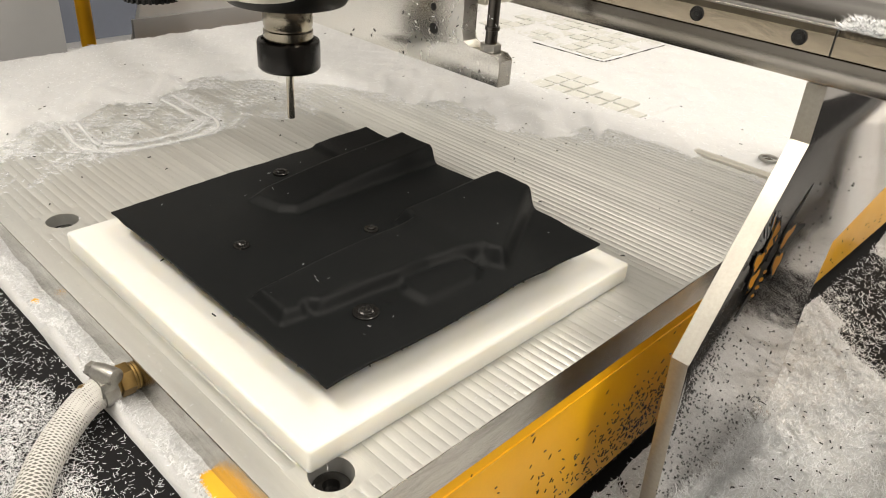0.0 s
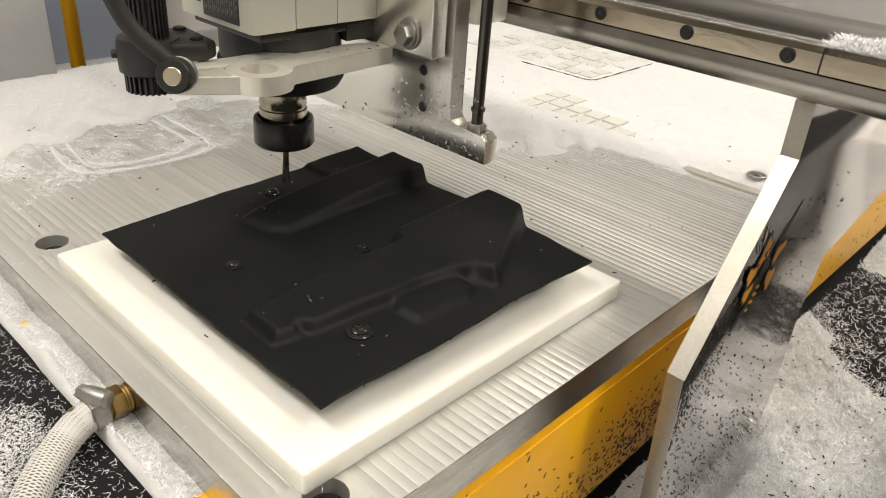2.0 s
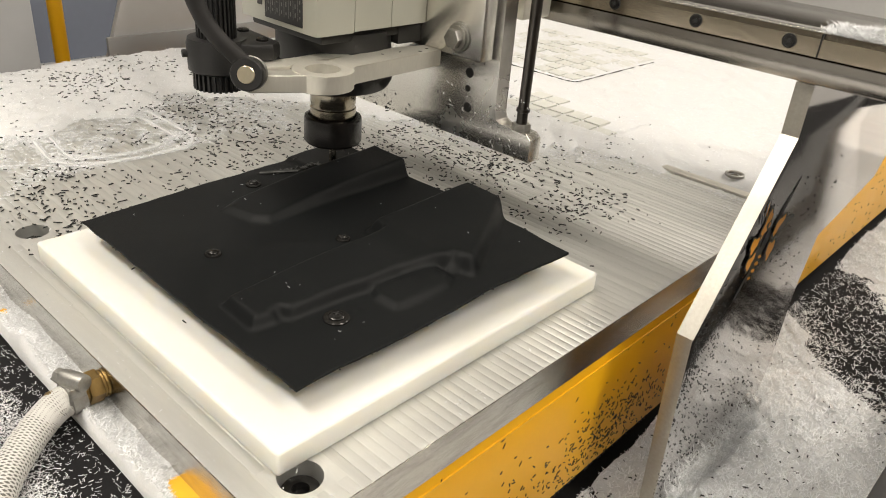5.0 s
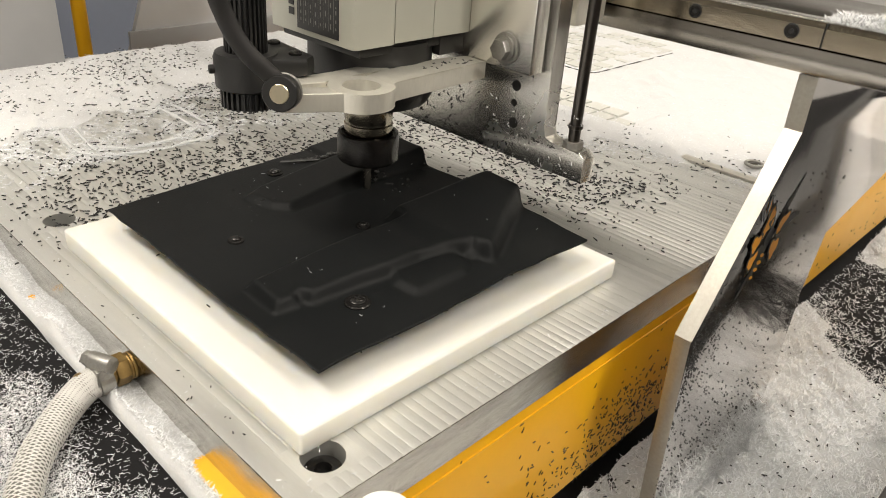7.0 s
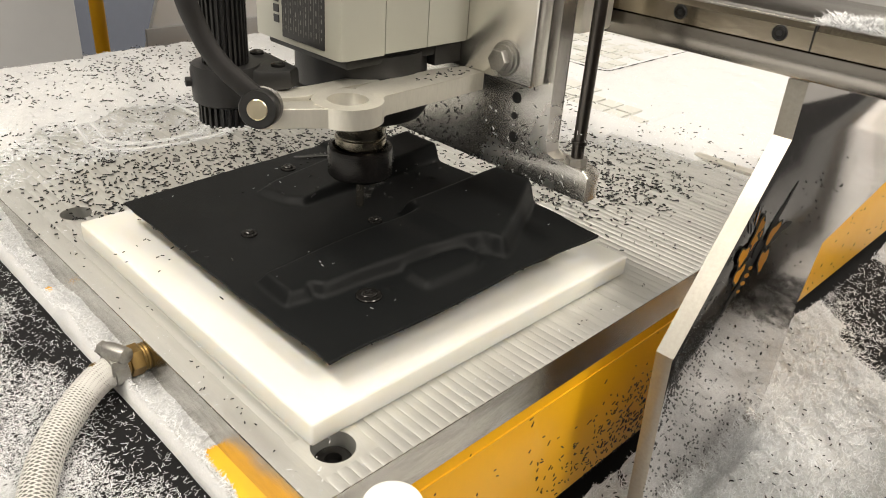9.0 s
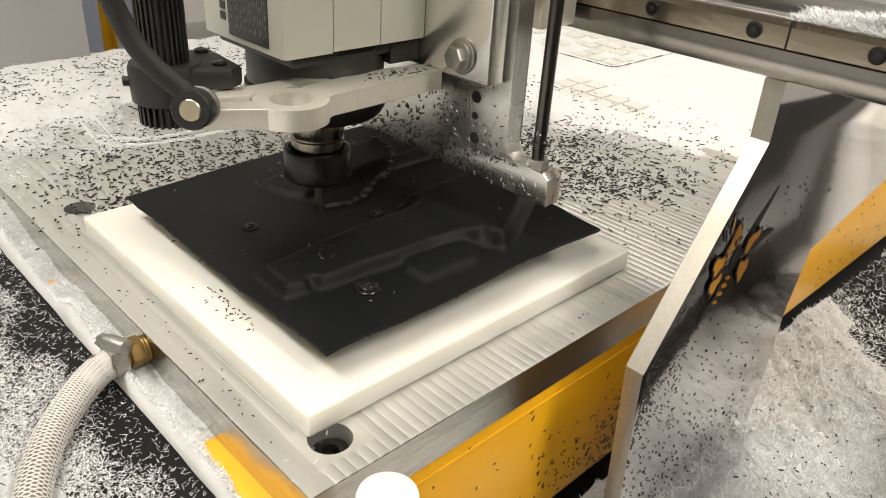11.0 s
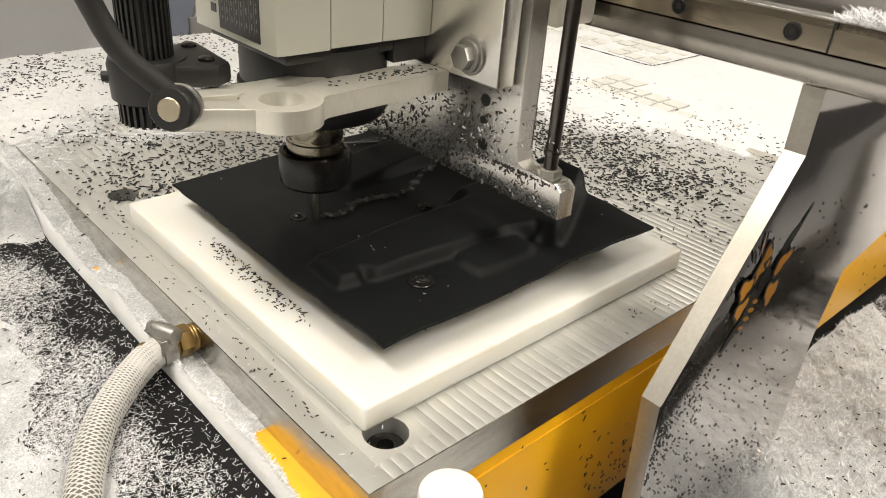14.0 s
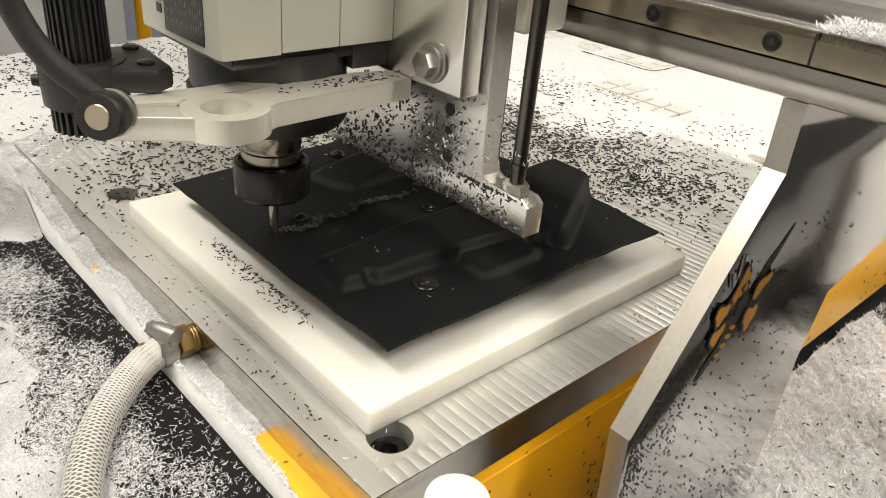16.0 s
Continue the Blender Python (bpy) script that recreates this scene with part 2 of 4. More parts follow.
def crumbs(pts, yaw, size):
    """Verts and faces of small chunky chips: bars with a wedge top."""
    V, F = [], []
    for (x, y, z), a, (l, w, h) in zip(pts, yaw, size):
        c, s = math.cos(a), math.sin(a)
        k = len(V)
        for u, v, t in ((-l, -w, 0), (l, -w * 0.6, 0), (l * 0.9, w, 0), (-l * 0.8, w * 0.7, 0), (-l * 0.8, -w * 0.5, h), (l * 0.8, -w * 0.3, h * 0.7), (l * 0.7, w * 0.6, h), (-l * 0.6, w * 0.4, h * 0.8)):
            V.append((x + c * u - s * v, y + s * u + c * v, z + t))
        F += [tuple([k + i for i in f]) for f in ((3, 2, 1, 0), (4, 5, 6, 7), (0, 1, 5, 4), (1, 2, 6, 5), (2, 3, 7, 6), (3, 0, 4, 7))]
    return V, F


# ---- the room ----
# closed shell, mostly out of view; its tones set bounce light and reflections
def room():
    # the floor is kept dark for what the side plate mirrors
    bm = box(bmesh.new(), -3.2, 4.2, -3.2, 3.6, -1.05, -0.95)
    tagged(finish("floor", bm, DARKFLOOR), "workshop floor, dark for the side plate's reflections", "floor", kind="structure")
    bm = box(bmesh.new(), -3.2, 4.2, -3.2, 3.6, 2.1, 2.2)
    tagged(finish("ceiling", bm, CEILING), "unseen grey ceiling over the workshop", "ceiling", kind="structure")
    for nm, b in (("wall_north", (-3.2, 4.2, 3.6, 3.7)), ("wall_south", (-3.2, 4.2, -3.3, -3.2)), ("wall_east", (4.2, 4.3, -3.2, 3.6)), ("wall_west", (-3.3, -3.2, -3.2, 3.6))):
        bm = box(bmesh.new(), *b, -1.0, 2.15)
        # the unseen south wall is dark brown for the side plate to mirror
        dark = nm == "wall_south"
        tagged(finish(nm, bm, DARKWALL if dark else GREYWALL), "unseen dark brown wall, toned for the side plate's reflections" if dark else "grey painted workshop wall", "wall", kind="structure")
    # glowing panels just above the added lamps, out of view as well
    for x, y, sx, sy, watts in LAMPS:
        t = thing("unseen_ceiling_light", "long white fluorescent ceiling light, unseen, placed to balance the scene", "ceiling light", "ceiling lights", at=(x, y, 2.08))
        bm = box(bmesh.new(), -sx / 2 - 0.02, sx / 2 + 0.02, -sy / 2 - 0.02, sy / 2 + 0.02, 0.0, 0.02, 0.004)
        part("housing", bm, CEILING, t)
        bm = box(bmesh.new(), -sx / 2, sx / 2, -sy / 2, sy / 2, -0.012, -0.002, 0.003)
        part("diffuser", bm, GLOW, t)


# ---- machine bed ----
PX0, PX1, PY0, PY1, PT = -0.024, 0.602, -0.036, 0.785, 0.028
HOLES = ((0.0104, -0.0059), (0.0155, 0.3596))
HOLE_R = 0.0128


def grooved_plate():
    plate = thing("vacuum_plate", "milled aluminium fixture plate with fine parallel grooves and counterbored holes", "machine plate")
    # the top: one long strip for each milling pass, with a fine step between them
    pitch = 0.0074
    xs = [PX0 + 0.0005, -0.0075]
    while xs[-1] < PX1 - pitch:
        xs.append(xs[-1] + pitch)
    xs.append(PX1 - 0.0005)

    def strip(x0, x1, y0, y1, z):
        V, F, k = [], [], 0
        w = x1 - x0
        for x, dz in ((x0, -0.00036), (x0 + 0.13 * w, -0.00005), (x0 + 0.5 * w, 0.00004), (x1 - 0.2 * w, -0.00002), (x1, -0.00036)):
            V.extend(((x, y0, z + dz), (x, y1, z + dz)))
        for j in range(4):
            F.append((k + 2 * j, k + 2 * j + 2, k + 2 * j + 3, k + 2 * j + 1))
        raw("milled_strip", V, F, PLATE, plate, True)

    hw = 0.0165
    for x0, x1 in zip(xs, xs[1:]):
        z = rng.uniform(-0.0001, 0.0001)
        cuts = [PY0 + 0.0005]
        for hx, hy in HOLES:
            if x1 > hx - hw and x0 < hx + hw:
                cuts += [hy - hw, hy + hw]
        cuts.append(PY1)
        for y0, y1 in zip(cuts[::2], cuts[1::2]):
            strip(x0, x1, max(y0, PY0 + 0.0005), y1, z)
    for hx, hy in HOLES:
        bm = bmesh.new()
        n = 48
        skirt, out, rim, low = [], [], [], []
        for k in range(n):
            a = 2 * math.pi * k / n
            c, s = math.cos(a), math.sin(a)
            q = hw / max(abs(c), abs(s))
            out.append(bm.verts.new((hx + c * q, max(hy + s * q, PY0 + 0.0006), -0.0001)))
            e = 1 + 0.008 / hw
            skirt.append(bm.verts.new((max(hx + c * q * e, PX0 + 0.0006), max(hy + s * q * e, PY0 + 0.0006), -0.0005)))
            rim.append(bm.verts.new((hx + c * HOLE_R, hy + s * HOLE_R, -0.0004)))
            low.append(bm.verts.new((hx + c * HOLE_R, hy + s * HOLE_R, -0.021)))
        for k in range(n):
            j = (k + 1) % n
            bm.faces.new((skirt[k], skirt[j], out[j], out[k]))
            bm.faces.new((out[k], out[j], rim[j], rim[k]))
            bm.faces.new((rim[k], rim[j], low[j], low[k]))
        bm.faces.new(low)
        part("counterbore", bm, PLATE, plate)
        # black disc paints the shade deep in the hole
        part("shade_disc", lathe(bmesh.new(), ((HOLE_R - 0.0002, -0.0208), (0.010, -0.0200), (0.0086, -0.0200)), Matrix.Translation((hx, hy, 0))), NUTBLACK, plate)
        bm = lathe(bmesh.new(), ((0.0112, -0.021), (0.0112, -0.0105), (0.0104, -0.0095), (0.0050, -0.0095), (0.0048, -0.015)), Matrix.Translation((hx, hy, 0)))
        part("socket_screw", bm, NUTBLACK, plate)
    part("plate_core", box(bmesh.new(), PX0, PX1, PY0, PY1, -PT, -0.0225), PLATE_SIDE, plate, smooth=False)
    for b in ((PX0, PX0 + 0.0008, PY0, PY1), (PX0 + 0.0008, PX1, PY0, PY0 + 0.0008), (PX1 - 0.0008, PX1, PY0 + 0.0008, PY1)):
        part("side_face", box(bmesh.new(), *b, -0.0225, -0.0003), PLATE_SIDE, plate, smooth=False)
    # stop strip and lifting eye at the far end
    st = thing("stop_strip", "aluminium stop strip half buried in white shavings", "strip")
    part("bar", box(bmesh.new(), 0.603, 0.616, -0.03, 0.105, -0.002, 0.0028, 0.001), ALU_CAST, st)
    eye = thing("eye_bolt", "steel eye bolt in the bed beside the strip", "bolt")
    ring = [(0.645 + 0.009 * math.cos(a), 0.036 + 0.009 * math.sin(a), 0.006) for a in np.linspace(0, 2 * math.pi, 25)]
    part("ring", tube(bmesh.new(), ring, 0.0020, 10), ZINC, eye)
    part("shank", lathe(bmesh.new(), ((0.005, 0.0), (0.005, 0.005), (0.003, 0.006))), STEEL, eye).location = (0.645, 0.036, 0)


def far_bed():
    bed = thing("machine_bed", "grey slotted machine bed buried under white plastic shavings", "machine bed")
    part("bed_slab", box(bmesh.new(), 0.604, 1.9, -0.036, 0.785, -PT, -0.004, 0.002), ALU, bed)
    # raised lands of the gridded part of the bed
    for gx, gy, nx, ny in ((0.6425, 0.2045, 3, 6), (0.835, 0.385, 9, 9)):
        for i in range(nx):
            for j in range(ny):
                if rng.random() < ((0.0, 0.2, 0.6)[i] if nx == 3 else 0.3):
                    continue
                x, y = gx + i * 0.0315, gy + j * 0.0292
                part("land", box(bmesh.new(), x, x + 0.0262, y, y + 0.0246, -0.003, 0.0012), GREYPLATE, bed, smooth=False)


def bed_seam():
    t = thing("bed_seam", "thin dark seam with a rounded corner in the bed", "seam")
    pts = [(p.x, p.y, 0.0042) for p in curve_points([(0.806, 0.50, 0), (0.808, 0.42, 0), (0.809, 0.382, 0), (0.817, 0.3695, 0), (0.84, 0.3675, 0), (0.92, 0.3680, 0), (1.05, 0.3680, 0)], 40)]
    part("seam_line", tube(bmesh.new(), pts, [0.0006 + 0.0004 * math.sin(k * 2.1) for k in range(len(pts))], 6), CHIP, t)


GREYPLATE = material("dull_bed_metal", (0.58, 0.58, 0.54), 0.6, 0.0, 0.15, 300, 0.3, 30, (0.5, 0.5, 0.47))


def blue_tape():
    t = thing("blue_tape", "strip of blue tape at the far edge of the bed", "tape")
    part("tape", box(bmesh.new(), 0.88, 1.30, 0.742, 0.756, -0.003, 0.0065, 0.0005), BLUE, t)


BLUE = material("blue_tape_film", (0.03, 0.16, 0.55), 0.4, 0.0, 0.05, 200)


def frame_beams():
    fr = thing("machine_table", "yellow painted steel machine table speckled with black chips", "machine table")
    part("side_beam", box(bmesh.new(), -0.044, 1.95, -0.0345, 0.80, -0.156, -PT - 0.0005, 0.004), YELLOW, fr)
    part("under_rail", box(bmesh.new(), -0.04, 1.9, -0.02, 0.77, -0.1818, -0.1562), RUBBER, fr)
    part("weld_lip", box(bmesh.new(), -0.03, 1.9, -0.0358, -0.0344, -0.0415, -0.0395, 0.0005), YELLOW, fr)
    return fr


def floors():
    bm = box(bmesh.new(), -1.6, -0.0443, -1.2, 1.6, -0.95, -0.0300)
    tagged(finish("side_tray", bm, MAT_BLACK), "black tray littered with white shavings", "tray", kind="structure")
    bm = box(bmesh.new(), -0.0442, 2.6, -1.2, 0.78, -0.95, -0.182)
    tagged(finish("lower_tray", bm, MAT_BLACK), "black lower tray under drifts of white shavings", "tray", kind="structure")
    # bar added beside the tray; black keeps its mirror image dark
    e = thing("edge_bar", "black bar added along the lower tray to keep reflections dark", "rail")
    part("dark_bar", box(bmesh.new(), 0.2, 2.4, -0.30, -0.222, -0.181, -0.105, 0.003), BLACKP, e)


# ---- white shavings ----
CLEAR = ((-0.20, -0.10), (0.60, -0.10), (0.605, 0.06), (0.60, 0.13), (0.50, 0.26), (0.46, 0.40), (0.400, 0.52), (0.31, 0.595), (0.14, 0.570), (0.02, 0.545), (-0.05, 0.50))


def inside(poly, X, Y):
    """Signed distance to a polygon, positive within."""
    d = np.full(X.shape, 1e9)
    s = np.zeros(X.shape, bool)
    n = len(poly)
    for k in range(n):
        (ax, ay), (bx, by) = poly[k], poly[(k + 1) % n]
        ex, ey = bx - ax, by - ay
        t = np.clip(((X - ax) * ex + (Y - ay) * ey) / (ex * ex + ey * ey), 0, 1)
        d = np.minimum(d, np.hypot(X - ax - t * ex, Y - ay - t * ey))
        if ay != by:
            s ^= ((ay > Y) != (by > Y)) & (X < ex * (Y - ay) / ey + ax)
    return np.where(s, d, -d)


def bed_drift(X, Y):
    """Depth of the drift over the bed."""
    d = -inside(CLEAR, X, Y) + 0.030 * wave(X, Y, 28, 1.0) + 0.014 * wave(X, Y, 90, 4.0) - 0.012
    h = 0.20 * d
    # thin over the gridded bed
    thin = np.clip((X - 0.58) / 0.08, 0, 1)
    h = np.minimum(h, 0.011 * (1 - thin) + 0.0016 * thin + 0.004 * np.clip(wave(X, Y, 18, 2.0), 0, 1) * thin + 0.0022 * wave(X, Y, 60, 3.0) * thin)
    h += np.clip((Y - 0.62) / 0.16, 0, 1) * 0.004 * np.clip((0.6 - X) / 0.1, 0, 1)
    for x0, x1, y0, y1, lift in ((0.638, 0.735, 0.200, 0.384, -0.0007), (0.825, 1.13, 0.378, 0.665, 0.0006)):
        inn = (X > x0) & (X < x1) & (Y > y0) & (Y < y1)
        h = np.where(inn, np.minimum(h, lift + 0.0011 * wave(X, Y, 70, 3.0) + 0.0012 * wave(X, Y, 25, 1.0)), h)
        h = np.where(inn, h - 0.0012 * wave(X, Y, 160, 5.0), h)
    h += 0.0012 * wave(X, Y, 160, 5.0) + 0.0008 * wave(X, Y, 420, 6.0)
    return h


def sheet_mesh(name, x0, x1, y0, y1, step, depth, base, mat, parent=None):
    nx, ny = int((x1 - x0) / step), int((y1 - y0) / step)
    X, Y = np.meshgrid(np.linspace(x0, x1, nx), np.linspace(y0, y1, ny), indexing="ij")
    h = depth(X, Y)
    idx = np.arange(nx * ny).reshape(nx, ny)
    q = np.stack([idx[:-1, :-1], idx[1:, :-1], idx[1:, 1:], idx[:-1, 1:]], -1).reshape(-1, 4)
    ok = (h.reshape(-1)[q] > -0.003).any(1)
    q = q[ok]
    use = np.unique(q)
    lut = np.zeros(nx * ny, int)
    lut[use] = np.arange(len(use))
    P = np.stack([X.reshape(-1), Y.reshape(-1), base + h.reshape(-1)], 1)[use]
    return raw(name, P.tolist(), lut[q].tolist(), mat, parent, True)


def tray(X, Y):
    """Depth of the shavings on the black tray."""
    far = 1.3 * np.clip((Y - 0.355) / 0.06, 0, 1) + np.clip((-0.088 - X - 0.10 * np.clip(0.15 - Y, 0, 1)) / 0.07, 0, 1)
    return 0.016 * np.clip((Y - 0.38) / 0.05, 0, 1) * np.clip((X + 0.10) / 0.04, 0, 1) - 0.010 + 0.022 * np.clip(far, 0, 1.3) + 0.006 * wave(X, Y, 30, 6.0) + 0.003 * wave(X, Y, 110, 2.0)


def shavings():
    d = thing("shavings_drift", "deep drift of fluffy white plastic shavings on the bed", "shavings", kind="stuff")
    sheet_mesh("drift", -0.055, 1.75, -0.03, 0.785, 0.006, bed_drift, 0.0, FLUFF, d)
    n = 60000
    P = np.stack([rng.uniform(-0.05, 1.3, n), rng.uniform(-0.03, 0.785, n), np.zeros(n)], 1)
    h = bed_drift(P[:, 0], P[:, 1])
    keep = (h > -0.001) & (rng.random(n) < np.clip(1.4 - P[:, 0], 0.15, 1))
    P[:, 2] = np.maximum(h, 0) + 0.0003
    ribbons("fibres", P[keep], (0.002, 0.007), (0.0003, 0.0006), FIBRE, d)
    # flakes in loose clumps along the rim of the drift
    n = 150000
    P = np.stack([rng.uniform(-0.022, 0.6, n), rng.uniform(0.0, 0.66, n), np.full(n, 0.0004)], 1)
    X, Y = P[:, 0], P[:, 1]
    s = -inside(CLEAR, X, Y)
    clump = wave(X, Y, 55, 2.0) + 0.8 * wave(X, Y, 130, 8.0) + 0.5 * wave(X + 0.3 * Y, Y, 310, 4.0)
    low = 0.432 + 0.10 * np.clip(X, 0, 0.25) - 0.35 * np.clip(X - 0.25, 0, 1) + 0.014 * wave(X, Y, 60, 7.0)
    band = np.clip((Y - low) / 0.022, 0, 1) * np.clip((0.40 - X) / 0.06, 0, 1) + 0.6 * np.clip(1 + s / 0.03, 0, 1) * (X > 0.33)
    keep = rng.random(n) < np.clip(band * (0.50 + 0.85 * clump), 0, 1) + 0.02 * np.clip(1 + s / 0.06, 0, 1) * np.clip((Y - 0.02) / 0.1, 0, 1)
    ribbons("rim_flakes", P[keep], (0.0015, 0.006), (0.0004, 0.0012), FIBRE, d, up=0.12)
    n = 90000
    P = np.stack([rng.uniform(-0.02, 0.62, n), rng.uniform(-0.03, 0.62, n), np.full(n, 0.0004)], 1)
    s = -inside(CLEAR, P[:, 0], P[:, 1]) + 0.02 * wave(P[:, 0], P[:, 1], 40, 5.0)
    keep = (rng.random(n) < np.exp(np.minimum(s, 0) / 0.022)) & (s < 0.03)
    ribbons("dust", P[keep], (0.0010, 0.0032), (0.0003, 0.0008), FIBRE, d, up=0.15)
    # white packed into the rounded vacuum channel
    c = thing("channel_fill", "white shavings packed in a rounded vacuum channel", "shavings", kind="stuff")
    for off in (0.0, 0.017):
        ctrl = [(0.095 + off, 0.56), (0.088 + off, 0.50), (0.10 + off * 0.7, 0.475 + off), (0.13, 0.462 + off), (0.20 - off, 0.457 + off), (0.225 - off, 0.468 + off), (0.235 - off, 0.50), (0.235 - off, 0.58)]
        pts = [(p.x, p.y, 0.0002) for p in curve_points([(a, b, 0) for a, b in ctrl], 60)]
        part("channel_line", tube(bmesh.new(), pts, [0.0020 + 0.0005 * math.sin(k * 1.7) + 0.0005 * math.sin(k * 0.61 + off * 90) for k in range(len(pts))], 8), FLUFF, c)
        Q = np.array([pts[k] for k in rng.integers(0, len(pts), 2600)]) + np.concatenate([rng.normal(0, 0.0034, (2600, 2)), np.full((2600, 1), 0.0005)], 1)
        ribbons("channel_flakes", Q, (0.001, 0.004), (0.0004, 0.0010), FIBRE, c, up=0.15)

    # on the yellow flange beside the plate
    f = thing("flange_shavings", "white shavings lying on the narrow yellow flange", "shavings", kind="stuff")

    def flange(X, Y):
        return 0.0035 + 0.0035 * np.clip((-0.0385 - X) / 0.003, 0, 1) * np.clip((X + 0.0462) / 0.0015, 0, 1) * np.clip((Y - 0.02) / 0.06, 0, 1) + 0.006 * np.clip((-0.0395 - X) / 0.003, 0, 1) * np.clip((-0.046 - X) / -0.002, -3, 1) + 0.004 * wave(X, Y, 34, 3.0) + 0.003 * wave(X, Y, 90, 1.0) - 0.012 * np.clip((0.12 - Y) / 0.1, 0, 1) * np.clip((X + 0.043) / 0.012, 0, 1) - 0.0030 * np.exp(-((Y - 0.30) / 0.009) ** 2) * np.clip((-0.028 - X) / 0.006, 0, 1) + np.clip((Y - 0.36) / 0.1, 0, 1) * 0.022 - 0.009 * np.clip((-0.0445 - X) / 0.0015, 0, 1)
    sheet_mesh("drift", -0.0465, -0.0235, -0.034, 0.78, 0.002, flange, -PT, FLUFF, f)
    n = 9000
    P = np.stack([rng.uniform(-0.0445, -0.024, n), rng.uniform(-0.034, 0.6, n), np.zeros(n)], 1)
    h = flange(P[:, 0], P[:, 1])
    P[:, 2] = -PT + np.maximum(h, 0) + 0.0003
    ribbons("fibres", P[h > -0.001], (0.0015, 0.005), (0.0003, 0.0006), FIBRE, f)

    # on the black tray
    g = thing("tray_shavings", "white shavings strewn over the black tray", "shavings", kind="stuff")
    sheet_mesh("drift", -0.75, -0.047, -0.25, 1.1, 0.006, tray, -0.030, FLUFF, g)
    n = 330000
    P = np.stack([-0.048 - 0.22 * rng.random(n) ** 1.05, rng.uniform(-0.10, 0.60, n), np.zeros(n)], 1)
    h = tray(P[:, 0], P[:, 1])
    near = np.exp((P[:, 0] + 0.047) / 0.016) * np.clip((0.40 - P[:, 1]) / 0.08, 0, 1)
    keep = rng.random(n) < np.clip(0.63 + 60 * np.maximum(h, -0.003) + 0.42 * wave(P[:, 0], P[:, 1], 45, 1.0) - 1.05 * near, 0.04, 1)
    P[:, 2] = -0.030 + np.maximum(h, 0) + 0.0004
    ribbons("fibres", P[keep], (0.0012, 0.0040), (0.00020, 0.00040), FIBRE, g)

    # on the lower tray
    w = thing("lower_shavings", "white drift of shavings on the black lower tray", "shavings", kind="stuff")

    def lower(X, Y):
        bare = np.exp(-((X - 0.80 - 0.9 * (Y + 0.09)) / 0.10) ** 2) + 0.8 * np.exp(-((X - 0.20) / 0.07) ** 2) * np.exp(-((Y + 0.06) / 0.04) ** 2)
        return 0.008 - 0.022 * bare + 0.005 * wave(X, Y, 30, 9.0) + 0.003 * wave(X, Y, 95, 3.0) + 0.0022 * wave(X, Y, 260, 4.0)
    sheet_mesh("drift", -0.04, 2.0, -0.22, -0.037, 0.004, lower, -0.182, FLUFF, w)
    n = 90000
    P = np.stack([rng.uniform(-0.04, 1.5, n), rng.uniform(-0.222, -0.038, n), np.zeros(n)], 1)
    h = lower(P[:, 0], P[:, 1])
    keep = rng.random(n) < np.clip(0.55 + 60 * h, 0.12, 1)
    P[:, 2] = -0.182 + np.maximum(h, 0) + 0.0004
    ribbons("fibres", P[keep], (0.003, 0.009), (0.0004, 0.0008), FIBRE, w, up=0.6)


# ---- board, mould and formed sheet ----
BL, BH = 0.307, 0.0172


def base_board():
    b = thing("plastic_board", "thick white square plastic board lying on the plate", "board")
    part("board", box(bmesh.new(), 0, BL, 0, BL, 0.0003, BH, 0.0022, 3), HDPE, b)
    m = thing("mould_block", "white plastic mould block under the black sheet", "mould")
    part("block", box(bmesh.new(), 0.052, 0.262, 0.048, 0.262, BH + 0.0003, 0.0315, 0.002), HDPE, m)


